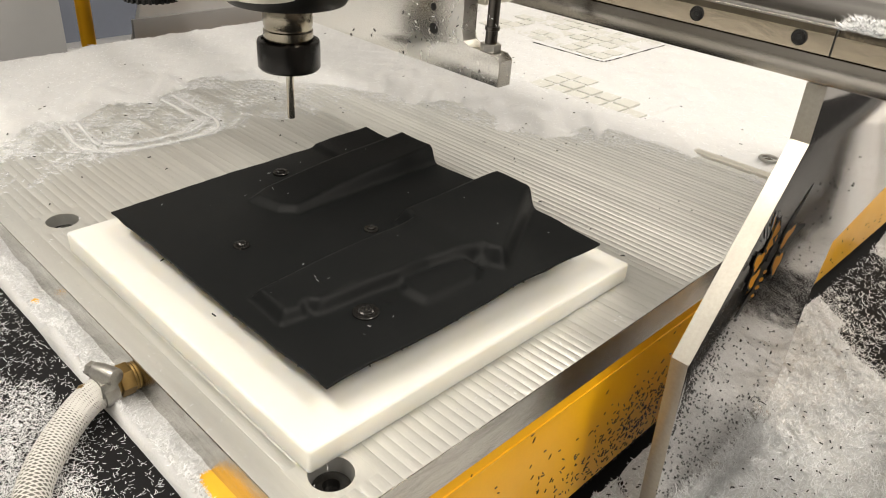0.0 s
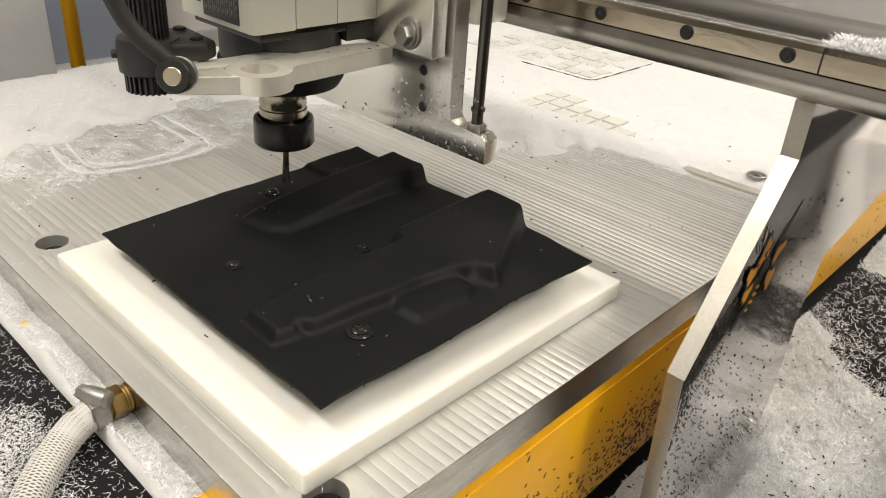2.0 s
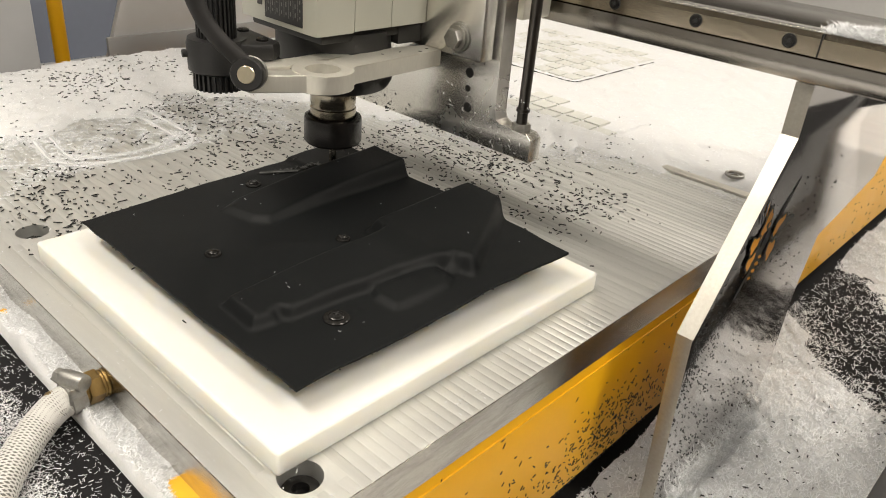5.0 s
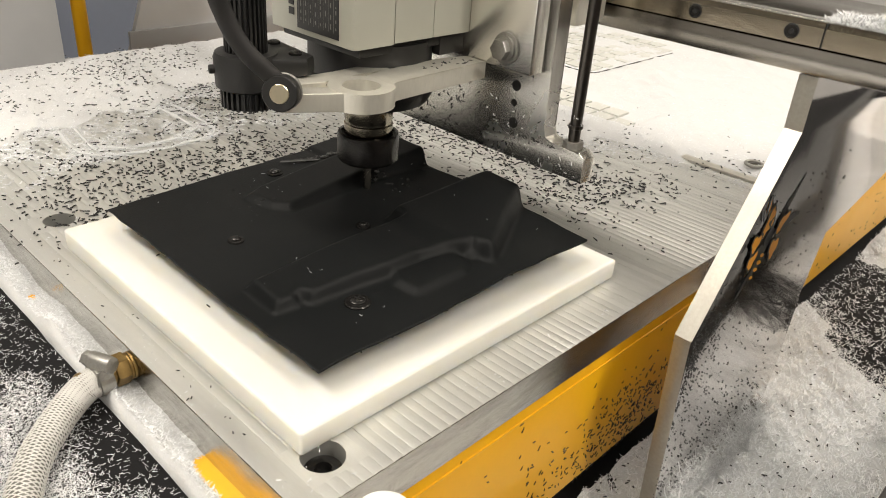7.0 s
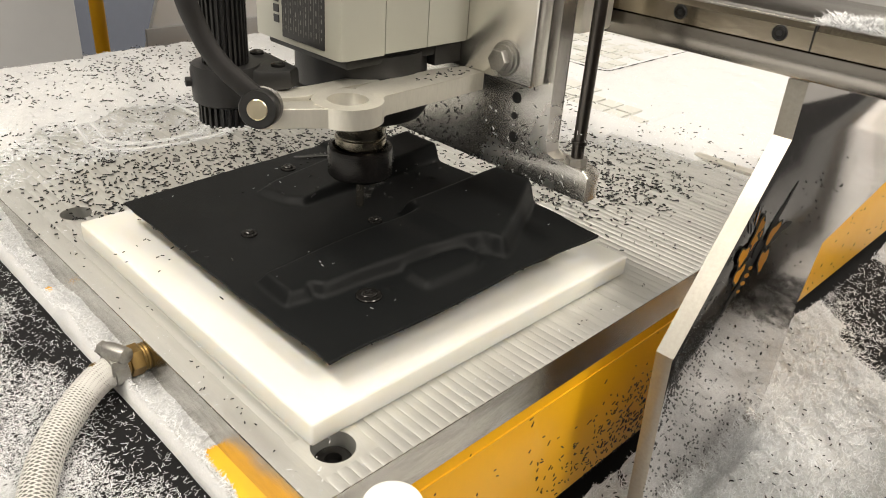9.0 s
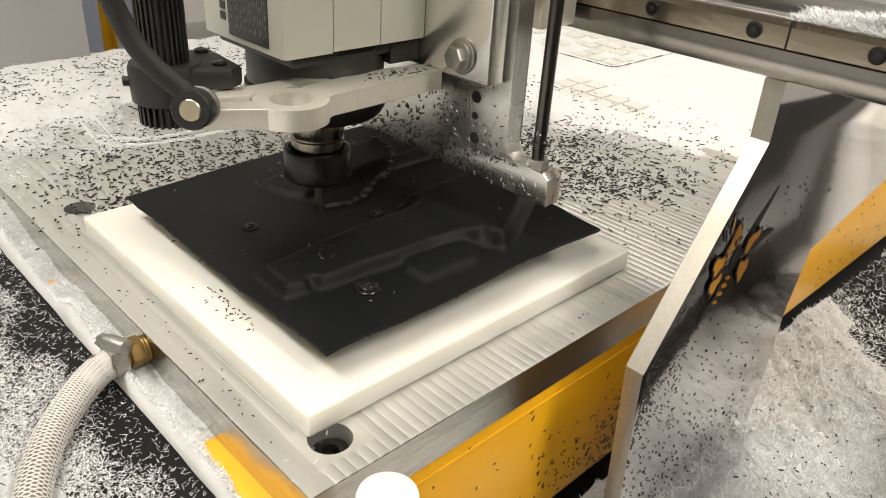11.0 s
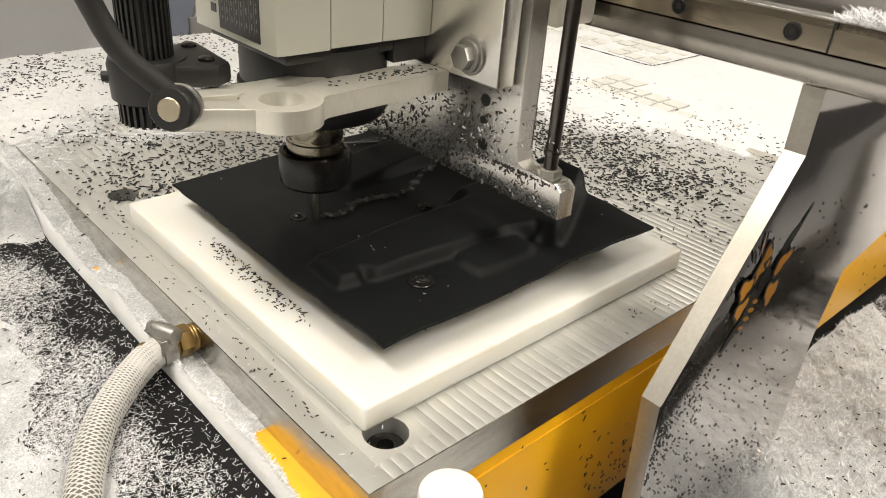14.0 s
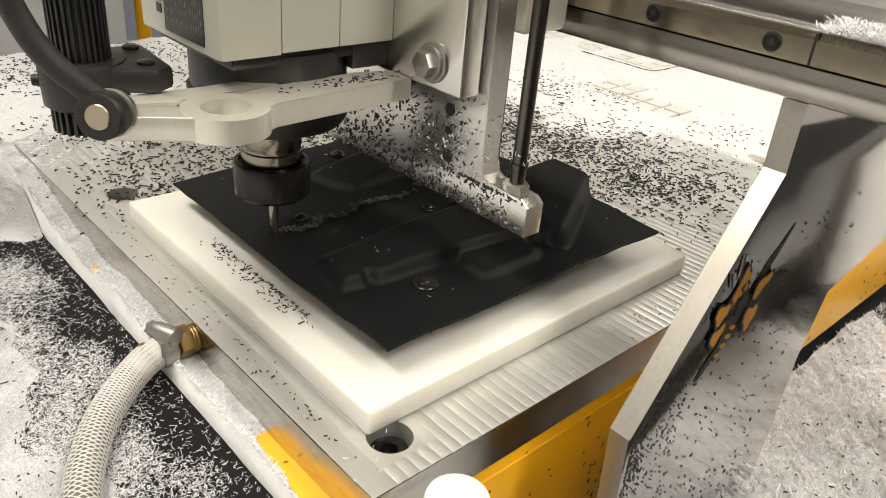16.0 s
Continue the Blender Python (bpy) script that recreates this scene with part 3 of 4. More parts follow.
def raw_height(X, Y):
    """Height of the sheet's top over the ground plane: a gently sagging base and two pressed forms."""
    base = 0.0348 + 0.036 * (X - 0.026) - 0.0030 * np.clip((X - 0.18) / 0.10, 0, 1) * np.clip((0.05 - Y) / 0.05, 0, 1) + 0.0012 * np.sin(X * 40) * np.sin(Y * 31 + 1)
    base += 0.0012 * np.clip((Y - 0.2) / 0.08, 0, 1)

    def rise(poly, height, wall, r=0.0):
        t = np.clip((inside(poly, X, Y) - r) / wall, 0, 1)
        return height * t * t * (3 - 2 * t)

    # first form: a long ridge that climbs towards the back, with a low pad beside it
    climb = np.clip((X - 0.115) / 0.16, 0, 1)
    h = rise(((0.114, 0.235), (0.121, 0.203), (0.131, 0.1895), (0.32, 0.1880), (0.32, 0.2400), (0.134, 0.2420)), 1.0, 0.0062) * (0.0042 + 0.0112 * climb)
    h = np.maximum(h, rise(((0.2135, 0.225), (0.32, 0.225), (0.32, 0.32), (0.2135, 0.32)), 0.0026, 0.0025))
    # second form: a long body with a notched tip
    body = ((0.0425, 0.1205), (0.0400, 0.0805), (0.0570, 0.0770), (0.0605, 0.0815), (0.0640, 0.0735), (0.1020, 0.0700), (0.128, 0.0655), (0.150, 0.0640), (0.170, 0.0585), (0.185, 0.0490), (0.32, 0.0900), (0.32, 0.1195))
    ramp = np.clip((X - 0.160) / 0.026, 0, 1)
    ramp = ramp * ramp * (3 - 2 * ramp)
    back = np.clip((X - 0.18) / 0.09, 0, 1)
    h2 = rise(body, 1.0, 0.0050) * (0.0084 + 0.0016 * np.clip((X - 0.05) / 0.1, 0, 1) + 0.0022 * ramp + 0.0046 * back)
    # the block behind it, wider on both sides, its far side a broad slope
    block = ((0.1740, 0.060), (0.1850, 0.0500), (0.1880, 0.0300), (0.1990, 0.0330), (0.32, 0.1000), (0.32, 0.1215), (0.1920, 0.1350), (0.1780, 0.1345))
    h3 = rise(block, 1.0, 0.0070) * (0.0122 + 0.0046 * back)
    # the low pocket beside the body
    h4 = rise(((0.1185, 0.0580), (0.1205, 0.0395), (0.1240, 0.0370), (0.166, 0.0335), (0.1790, 0.0405), (0.1780, 0.062), (0.125, 0.070)), 0.0042, 0.0042)
    knob = 0.0040 * np.clip(1.6 - 1.6 * (((X - 0.1860) / 0.0055) ** 4 + ((Y - 0.0480) / 0.0042) ** 2), 0, 1)
    stud = 0.0011 * np.clip(1.3 - ((X - 0.1035) ** 2 + (Y - 0.0560) ** 2) / 0.0025 ** 2, 0, 1)
    h = np.maximum(np.maximum(h, h2), np.maximum(h3, h4)) + stud
    h = np.where(h < 0.0125, np.minimum(h + knob, 0.0125), h)
    return base + h


GX, GY = np.linspace(0.0, 0.31, 311), np.linspace(-0.01, 0.31, 321)


def softened(G, sigma):
    k = np.exp(-0.5 * (np.arange(-12, 13) / sigma) ** 2)
    k /= k.sum()
    for ax in (0, 1):
        G = np.apply_along_axis(lambda r: np.convolve(np.pad(r, 12, mode="edge"), k, "valid"), ax, G)
    return G


GZ = softened(raw_height(*np.meshgrid(GX, GY, indexing="ij")), 1.7)


def formed_height(X, Y):
    """The sheet's height with the soft edges that forming leaves."""
    i, j = np.clip((X - 0.0) / 0.001, 0, 309.99), np.clip((Y + 0.01) / 0.001, 0, 319.99)
    i0, j0 = i.astype(int), j.astype(int)
    a, b = i - i0, j - j0
    return (GZ[i0, j0] * (1 - a) * (1 - b) + GZ[i0 + 1, j0] * a * (1 - b) + GZ[i0, j0 + 1] * (1 - a) * b + GZ[i0 + 1, j0 + 1] * a * b)


def formed_sheet():
    s = thing("formed_sheet", "matt black thermoformed plastic sheet with two raised forms, screwed down", "plastic sheet")
    x0, x1, y0, y1, n, m = 0.0265, 0.2765, 0.0165, 0.2825, 250, 266
    u, v = np.meshgrid(np.linspace(0, 1, n), np.linspace(0, 1, m), indexing="ij")
    X, Y = x0 + (x1 - x0) * u, y0 + (y1 - y0) * v
    Y = Y - 0.005 * u * (1 - v) + 0.002 * (1 - v) * (1 - u)
    edge = np.minimum(np.minimum(u, 1 - u), np.minimum(v, 1 - v))
    wob = np.clip(1 - edge / 0.03, 0, 1)
    X = X + wob * 0.0007 * wave(X, Y, 120, 2.0)
    Y = Y + wob * 0.0007 * wave(X, Y, 130, 3.0)
    Z = formed_height(X, Y)
    t = 0.0016
    idx = np.arange(n * m).reshape(n, m)
    F = np.stack([idx[:-1, :-1], idx[1:, :-1], idx[1:, 1:], idx[:-1, 1:]], -1).reshape(-1, 4)
    F2 = F[:, ::-1] + n * m
    rim = np.concatenate([idx[:, 0], idx[-1, 1:], idx[-2::-1, -1], idx[0, -2:0:-1]])
    nxt = np.roll(rim, -1)
    F3 = np.stack([rim, rim + n * m, nxt + n * m, nxt], 1)
    P = np.concatenate([np.stack([X, Y, Z], -1).reshape(-1, 3), np.stack([X, Y, Z - t], -1).reshape(-1, 3)])
    raw("sheet", P.tolist(), np.concatenate([F, F2, F3]).tolist(), KYDEX, s, True)


def screw(x, y, r):
    z = float(formed_height(np.array([x]), np.array([y]))[0])
    s = thing("cross_head_screw", "black cross-head screw with a washer in the black sheet", "screw", "screws in the sheet", at=(x, y, z + 0.0002))
    part("washer", lathe(bmesh.new(), ((r, -0.002), (r, 0.0006), (r * 0.93, 0.0012), (r * 0.66, 0.0013))), NUTBLACK, s)
    part("head", lathe(bmesh.new(), ((r * 0.62, 0.0008), (r * 0.60, 0.0020), (r * 0.45, 0.0030), (r * 0.2, 0.0034))), NUTBLACK, s)
    # black cross laid on the head paints the shade of its recess
    bm = bmesh.new()
    for a in (0, 90):
        prism(bm, [(-r * 0.3, -r * 0.05), (r * 0.3, -r * 0.05), (r * 0.3, r * 0.05), (-r * 0.3, r * 0.05)], 0.0033 + a * 1e-6, 0.0036 + a * 1e-6, pose(0, 0, 0, 0, 0, a + 25))
    part("dark_cross", bm, CHIP, s, smooth=False)


# ---- hose ----
def air_hose():
    h = thing("air_hose", "clear braided air hose with white reinforcing thread", "hose")
    ctrl = [(-0.046, 0.1497, -0.0110), (-0.056, 0.1480, -0.0125), (-0.0675, 0.1440, -0.0165), (-0.0835, 0.1330, -0.0205), (-0.1000, 0.1160, -0.0225), (-0.1160, 0.0900, -0.0230), (-0.1300, 0.0600, -0.0230), (-0.150, 0.010, -0.0230), (-0.175, -0.06, -0.0230), (-0.20, -0.14, -0.0230)]
    pts = curve_points(ctrl, 120)
    part("tube", tube(bmesh.new(), pts, 0.0095, 24), HOSE, h)
    # braid: thin threads wound both ways
    bm = bmesh.new()
    side = Vector((0, 0, 1))
    turns, strands = 9.0, 10
    for sgn in (1, -1):
        for k in range(strands):
            line = []
            for i, p in enumerate(pts):
                d = (pts[min(i + 1, len(pts) - 1)] - pts[max(i - 1, 0)]).normalized()
                u = d.cross(side).normalized()
                v = d.cross(u)
                a = sgn * turns * 2 * math.pi * i / len(pts) + 2 * math.pi * k / strands
                line.append(p + 0.0096 * (math.cos(a) * u + math.sin(a) * v))
            tube(bm, line, 0.0005, 4)
    tagged(part("braid", bm, THREAD, h), "white braid", kind="stuff")
    c = thing("hose_fitting", "brass hose fitting screwed into the plate's edge", "fitting")
    q = facing((-0.024, 0.1498, -0.0105), (-1, 0.02, 0.0))
    part("nipple", prism(bmesh.new(), hexagon(0.0105), 0.004, 0.013, q, 0.0008), BRASS, c)
    part("collar", lathe(bmesh.new(), ((0.0088, 0.0), (0.0094, 0.001), (0.0088, 0.002), (0.0094, 0.003), (0.0088, 0.004)), q), BRASS, c)
    part("barb", lathe(bmesh.new(), ((0.0075, 0.013), (0.0075, 0.034), (0.006, 0.036)), q), BRASS, c)
    k = thing("hose_clamp", "steel worm-drive hose clamp", "hose clamp")
    q2 = facing((-0.040, 0.1496, -0.0105), (-1, -0.05, -0.05))
    bm = lathe(bmesh.new(), ((0.0100, 0.0), (0.0112, 0.0004), (0.0112, 0.0092), (0.0100, 0.0096)), q2)
    part("band", bm, ZINC, k)
    q3 = facing((-0.0440, 0.1470, 0.0022), (-0.38, 0.92, -0.04))
    part("screw_housing", lathe(bmesh.new(), ((0.0042, -0.0095), (0.0054, -0.0088), (0.0058, -0.003), (0.0058, 0.004), (0.0052, 0.0080), (0.0040, 0.0084)), q3, 20), ZINC, k)
    part("band_tail", box(bmesh.new(), -0.0506, -0.0402, 0.1392, 0.1404, -0.010, 0.001, 0.0004), ZINC, k)
    head = part("worm_screw", prism(bmesh.new(), hexagon(0.0050), 0.0086, 0.0128, q3, 0.0006), ZINC, k)
    # black bar on the screw's face paints the shade of its slot
    part("slot", box(bmesh.new(), -0.0046, 0.0046, -0.0006, 0.0006, 0.0126, 0.0131), CHIP, head).matrix_world = q3


def knob():
    k = thing("bumper_post", "white round plastic bumper post beside the plate's corner", "post", at=(-0.004, -0.072, 0.0))
    part("cap", lathe(bmesh.new(), ((0.0155, -0.1815), (0.0155, 0.017), (0.0148, 0.0192), (0.0130, 0.020))), NYLON, k)


# ---- gantry ----
def gantry():
    g = thing("gantry", "aluminium gantry with side plate and a steel guide rail beam", "gantry")
    yo, yi = -0.0935, -0.0805
    prof = [(0.151, 0.180), (0.154, 0.141), (0.055, 0.010), (0.069, -0.1795), (0.270, -0.1795), (0.280, -0.12), (0.281, -0.035), (0.296, 0.019), (0.44, 0.040), (0.50, 0.10), (0.50, 0.180)]
    m = Matrix(((1, 0, 0, 0), (0, 0, 1, 0), (0, 1, 0, 0), (0, 0, 0, 1)))
    sp = part("side_plate", prism(bmesh.new(), prof, yo, yi, m, 0.0012), ALU_POLISHED, g, "polished aluminium side plate")
    # its sawn edges are duller than its faces
    sp.data.materials.append(ALU_EDGE)
    for f in sp.data.polygons:
        f.material_index = 1 if abs(f.normal.y) < 0.5 else 0
    for x, z in ((0.255, -0.165), (0.165, -0.172)):
        part("bolt", lathe(bmesh.new(), ((0.007, -0.001), (0.007, 0.004), (0.0062, 0.005), (0.003, 0.005)), facing((x + 0.02, yo, z), (0, -1, 0)), 20), ZINC, g)
    # beam along y with its guide rail
    part("beam", box(bmesh.new(), 0.1462, 0.26, -0.45, 1.05, 0.1815, 0.1987, 0.0012), ALU_DARK, g, "aluminium beam")
    part("beam_web", box(bmesh.new(), 0.150, 0.26, -0.45, 1.05, 0.1988, 0.2135, 0.0005), ALU_DARK, g)
    part("beam_top", box(bmesh.new(), 0.163, 0.26, -0.45, 1.05, 0.214, 0.2165, 0.0005), ALU_DARK, g)
    part("rail", prism(bmesh.new(), [(0.1395, 0.2008), (0.1495, 0.1990), (0.1495, 0.2160), (0.1435, 0.2160), (0.1395, 0.2128)], -0.40, 1.0, m, 0.0), RAIL, g, "ground steel guide rail")
    for i in range(-4, 14):
        y = -0.0722 + i * 0.0692
        q = facing((0.1393, y, 0.2078), (-1, 0, 0))
        # flat black disc and hexagon paint the shade of counterbore and socket
        part("counterbore", lathe(bmesh.new(), ((0.0050, -0.001), (0.0050, 0.0002), (0.0048, 0.0003)), q, 24), CHIP, g)
        screw_head = part("rail_bolt", lathe(bmesh.new(), ((0.0041, 0.0), (0.0041, 0.0005), (0.0037, 0.0009)), q, 24), NUTBLACK, g, "black socket head bolt")
        part("socket", prism(bmesh.new(), hexagon(0.0019), 0.0008, 0.0011, q), CHIP, screw_head, smooth=False)
    # the butt joint where the rail's last length begins, and the bright land above the rail
    part("rail_joint", box(bmesh.new(), 0.1390, 0.1440, -0.0932, -0.0922, 0.2005, 0.2162), CHIP, g, "dark butt joint")
    part("rail_land", box(bmesh.new(), 0.1500, 0.1625, -0.45, 1.05, 0.2138, 0.2163, 0.0004), ALU, g, "bright machined land")
    sticker(g, yo)
    # fuzz on the beam end; foot fibres stand for drift mirrored in the plate
    n = 5200
    P = np.stack([rng.uniform(0.141, 0.178, n), rng.uniform(-0.20, -0.090, n), np.full(n, 0.2165)], 1)
    P[:, 2] += 0.006 * np.exp(-((P[:, 1] + 0.145) / 0.04) ** 2) * np.exp(-((P[:, 0] - 0.163) / 0.012) ** 2)
    ribbons("beam_fuzz", P, (0.003, 0.011), (0.0002, 0.0004), FIBRE, g, up=0.45)
    n = 3600
    P = np.stack([rng.uniform(0.075, 0.26, n), np.full(n, yo - 0.002) - rng.random(n) * 0.012, -0.178 + 0.05 * rng.random(n) ** 2], 1)
    ribbons("foot_fuzz", P, (0.004, 0.010), (0.0002, 0.0005), FIBRE, g, up=0.9)
    n = 900
    cz = np.concatenate([rng.normal(-0.005, 0.025, 330), rng.uniform(-0.16, 0.10, 430), rng.uniform(-0.175, -0.09, 140)])
    fr = 0.055 + np.where(cz > 0.01, (cz - 0.01) * 0.756, 0.0) + 0.006
    cx = fr + np.concatenate([0.05 * rng.random(330) ** 2.5, 0.19 * rng.random(430) ** 2.0, 0.17 * rng.random(140)])
    V, F = crumbs([(a, b, 0.0) for a, b in zip(cx, cz)], rng.uniform(0, 6.28, n), [(rng.uniform(0.0005, 0.0016), rng.uniform(0.00025, 0.0005), 0.0004) for _ in range(n)])
    V = [(x, yo - z - 0.0002, y) for x, y, z in V]
    tagged(raw("stuck_chip", V, F, CHIP, g), kind="stuff")
    return g


def sticker(gantry_ob, yo):
    """A two-colour print on the side plate's outer face, in plain rounded shapes."""
    first = None
    for i, (cx, cz, rx, rz, tilt, dark) in enumerate(STICKER):
        c, w = math.cos(radians(tilt)), math.sin(radians(tilt))
        line = []
        for k in range(28):
            a = 2 * math.pi * k / 28
            lump = 1 + (0.2 * math.sin(3 * a + cz * 400) + 0.1 * math.sin(5 * a + cx * 300) if rz > 0.0036 else 0.0)
            u, v = (1.4 if rx < 0.011 and rz > 0.004 else 1.0) * lump * rx * math.cos(a), lump * rz * math.sin(a)
            line.append((cx + c * u - w * v, yo - 0.0003 - 0.00008 * i, cz + w * u + c * v))
        ob = raw("print_shape" if first else "sticker", line, [tuple(range(28))], DECAL_K if dark else DECAL_O, first or gantry_ob)
        if not first:
            first = tagged(ob, "orange and black printed sticker")


# middle, half lengths, tilt, and 0 for orange or 1 for black
STICKER = (
    (0.170, 0.0825, 0.0225, 0.0040, 46, 1), (0.178, 0.0660, 0.0195, 0.0052, 3, 1), (0.147, 0.0590, 0.0135, 0.0060, 62, 1), (0.136, 0.0450, 0.0150, 0.0052, 70, 1), (0.1225, 0.0300, 0.0125, 0.0028, 48, 1),
    (0.1375, 0.0770, 0.0105, 0.0075, 60, 1), (0.1385, 0.0765, 0.0088, 0.0056, 60, 0), (0.1440, 0.0750, 0.0034, 0.0044, -10, 1), (0.1445, 0.0750, 0.0016, 0.0026, -10, 0),
    (0.1315, 0.0915, 0.0090, 0.0012, 95, 1), (0.1225, 0.0860, 0.0070, 0.0012, 120, 1), (0.1300, 0.0915, 0.0060, 0.0006, 95, 0),
    (0.1660, 0.0690, 0.0092, 0.0062, 30, 1), (0.1660, 0.0690, 0.0076, 0.0046, 30, 0), (0.1610, 0.0490, 0.0068, 0.0095, 10, 1), (0.1610, 0.0490, 0.0052, 0.0078, 10, 0),
    (0.1215, 0.0655, 0.0066, 0.0078, 10, 1), (0.1215, 0.0655, 0.0050, 0.0060, 10, 0), (0.1225, 0.0510, 0.0070, 0.0066, 35, 1), (0.1225, 0.0510, 0.0054, 0.0048, 35, 0),
    (0.1400, 0.0500, 0.0040, 0.0016, -20, 0), (0.1370, 0.0450, 0.0046, 0.0018, -20, 0), (0.1335, 0.0400, 0.0046, 0.0017, -20, 0), (0.1290, 0.0350, 0.0036, 0.0014, -20, 0))


# ---- carriage and spindle head; origin at the tool where it meets the sheet ----
def carriage():
    c = thing("carriage", "grey metal carriage block on the gantry rail", "carriage")
    part("block", box(bmesh.new(), 0.099, 0.137, -0.117, 0.10, 0.186, 0.42, 0.004), ALU_CAST, c)
    return c


def spindle_head():
    h = thing("spindle_head", "routing spindle with grey motor, black collet nut and clamp bracket", "router spindle")
    part("cutter", lathe(bmesh.new(), ((0.0030, -0.010), (0.0032, -0.0095), (0.0032, 0.034)), None, 20), CUTTER, h, "bright steel cutter")
    nut = part("collet_nut", lathe(bmesh.new(), ((0.0075, 0.0325), (0.0235, 0.0325), (0.0250, 0.0345), (0.0250, 0.0535), (0.0243, 0.0555), (0.0215, 0.0562), (0.0205, 0.0545)), None, 64), NUTBLACK, h, "black collet nut")
    part("collar", lathe(bmesh.new(), ((0.0190, 0.050), (0.0196, 0.0515), (0.0196, 0.0635), (0.0188, 0.0645), (0.0188, 0.0665), (0.0194, 0.0675), (0.0194, 0.081), (0.0180, 0.084), (0.0180, 0.09)), None, 64), STEEL, h, "polished steel spindle collar")
    part("nose_ring", lathe(bmesh.new(), ((0.030, 0.084), (0.046, 0.086), (0.0495, 0.092), (0.0495, 0.1065)), None, 64), BLACKP, h)
    part("nose", lathe(bmesh.new(), ((0.0475, 0.1085), (0.0475, 0.1345)), None, 64), BLACKP, h)
    part("flange", prism(bmesh.new(), [(-0.048, -0.044), (0.05, -0.044), (0.05, 0.044), (-0.048, 0.044)], 0.130, 0.1375, None, 0.002), BLACKP, h)
    # motor: cover in three lengths with fine gaps
    x0, x1, y0, y1, zb, zt = -0.0575, 0.0555, -0.050, 0.056, 0.1378, 0.36
    r = 0.004
    cs = [(x0, y0 + r), (x0 + r * 0.3, y0 + r * 0.3), (x0 + r, y0)]
    motor = part("motor_cover", prism(bmesh.new(), cs + [(-0.0215, y0), (-0.0215, y1), (x0 + 0.012, y1), (x0, y1 - 0.012)], zb, zt, None, 0.0006), GREYPAINT, h, "grey painted motor cover")
    part("motor_cover", prism(bmesh.new(), [(-0.0208, y0), (0.0165, y0), (0.0165, y1), (-0.0208, y1)], zb + 0.0008, zt, None, 0.0006), GREYPAINT, h)
    part("motor_cover", prism(bmesh.new(), [(0.0172, y0), (x1, y0), (x1, y1), (0.0172, y1)], zb + 0.0008, zt, None, 0.0006), GREYPAINT, h)
    # rating plate on the motor: black field with rows of unreadable print
    lab = part("rating_plate", box(bmesh.new(), x0 - 0.0006, x0 - 0.0001, -0.034, 0.0125, zb + 0.004, zb + 0.085), LABEL_K, motor, "black printed rating plate", smooth=False)
    bm = bmesh.new()
    lr = random.Random(3)
    for j in range(8):
        yy = -0.0325 + j * 0.0056
        z = zb + 0.010
        while z < zb + 0.078:
            ln = lr.uniform(0.001, 0.004)
            box(bm, x0 - 0.0008, x0 - 0.0007, yy + 0.0006, yy + 0.0015, z, z + ln)
            z += ln + lr.uniform(0.001, 0.005)
        box(bm, x0 - 0.0008, x0 - 0.0007, yy + 0.0034, yy + 0.0037, zb + 0.008, zb + 0.083)
    part("print_bar", bm, LABEL_W, lab, smooth=False)
    bm = bmesh.new()
    for k in range(3):
        box(bm, x0 - 0.0006, x0 - 0.0001, 0.0165, 0.0225, zb + 0.012 + k * 0.0068, zb + 0.017 + k * 0.0068)
    part("maker_mark", bm, LABEL_K, motor, "plain black printed mark", smooth=False)
    # clamp mount plate and the long vertical slide plate
    part("mount_plate", box(bmesh.new(), 0.056, 0.0715, -0.112, 0.085, 0.119, 0.36, 0.0015), ALU, h, "aluminium mount plate")
    part("gap_block", box(bmesh.new(), 0.03, 0.056, -0.045, 0.06, 0.1225, 0.1368, 0.001), BLACKP, h)
    mm = Matrix(((0, 0, 1, 0), (1, 0, 0, 0), (0, 1, 0, 0), (0, 0, 0, 1)))
    prof = [(0.090, 0.046), (0.090, 0.40), (-0.119, 0.40), (-0.119, 0.078), (-0.121, 0.0715), (-0.126, 0.069), (-0.154, 0.069), (-0.159, 0.065), (-0.159, 0.046)]
    zp = part("slide_plate", prism(bmesh.new(), prof, 0.072, 0.087, mm, 0.001), ALU, h, "polished aluminium slide plate with a foot")
    for y, z, rr in ((-0.089, 0.104, 0.0042), (-0.0885, 0.0905, 0.0028), (-0.090, 0.0745, 0.0042)):
        # flat black discs paint the shade inside the bolt holes
        part("hole_disc", lathe(bmesh.new(), ((rr, -0.004), (rr, 0.0003), (rr * 0.9, 0.0004)), facing((0.072, y, z), (-1, 0, 0)), 24), CHIP, zp)
    q = facing((0.0558, -0.0885, 0.1345), (-1, 0, 0))
    bolt = part("hex_bolt", prism(bmesh.new(), hexagon(0.0080), 0.0042, 0.0105, q, 0.0008), ZINC, h, "zinc plated hexagon bolt")
    part("washer", lathe(bmesh.new(), ((0.0118, 0.0), (0.0118, 0.0018), (0.0112, 0.0022), (0.0098, 0.0022), (0.0098, 0.0042), (0.0085, 0.0045)), q, 40), ZINC, bolt)
    # gas strut rod on the foot
    part("strut_rod", lathe(bmesh.new(), ((0.0036, 0.076), (0.0044, 0.0765), (0.0044, 0.42), (0.0036, 0.421)), Matrix.Translation((0.0785, -0.1435, 0)), 24), DARKSTEEL, h, "dark steel strut rod")
    part("rod_nut", prism(bmesh.new(), hexagon(0.0078), 0.069, 0.0745, Matrix.Translation((0.0785, -0.1435, 0)), 0.0006), ZINC, h)
    part("rod_end", lathe(bmesh.new(), ((0.0045, 0.069), (0.0045, 0.084), (0.0056, 0.0845), (0.0056, 0.087)), Matrix.Translation((0.0785, -0.1435, 0)), 24), DARKSTEEL, h)
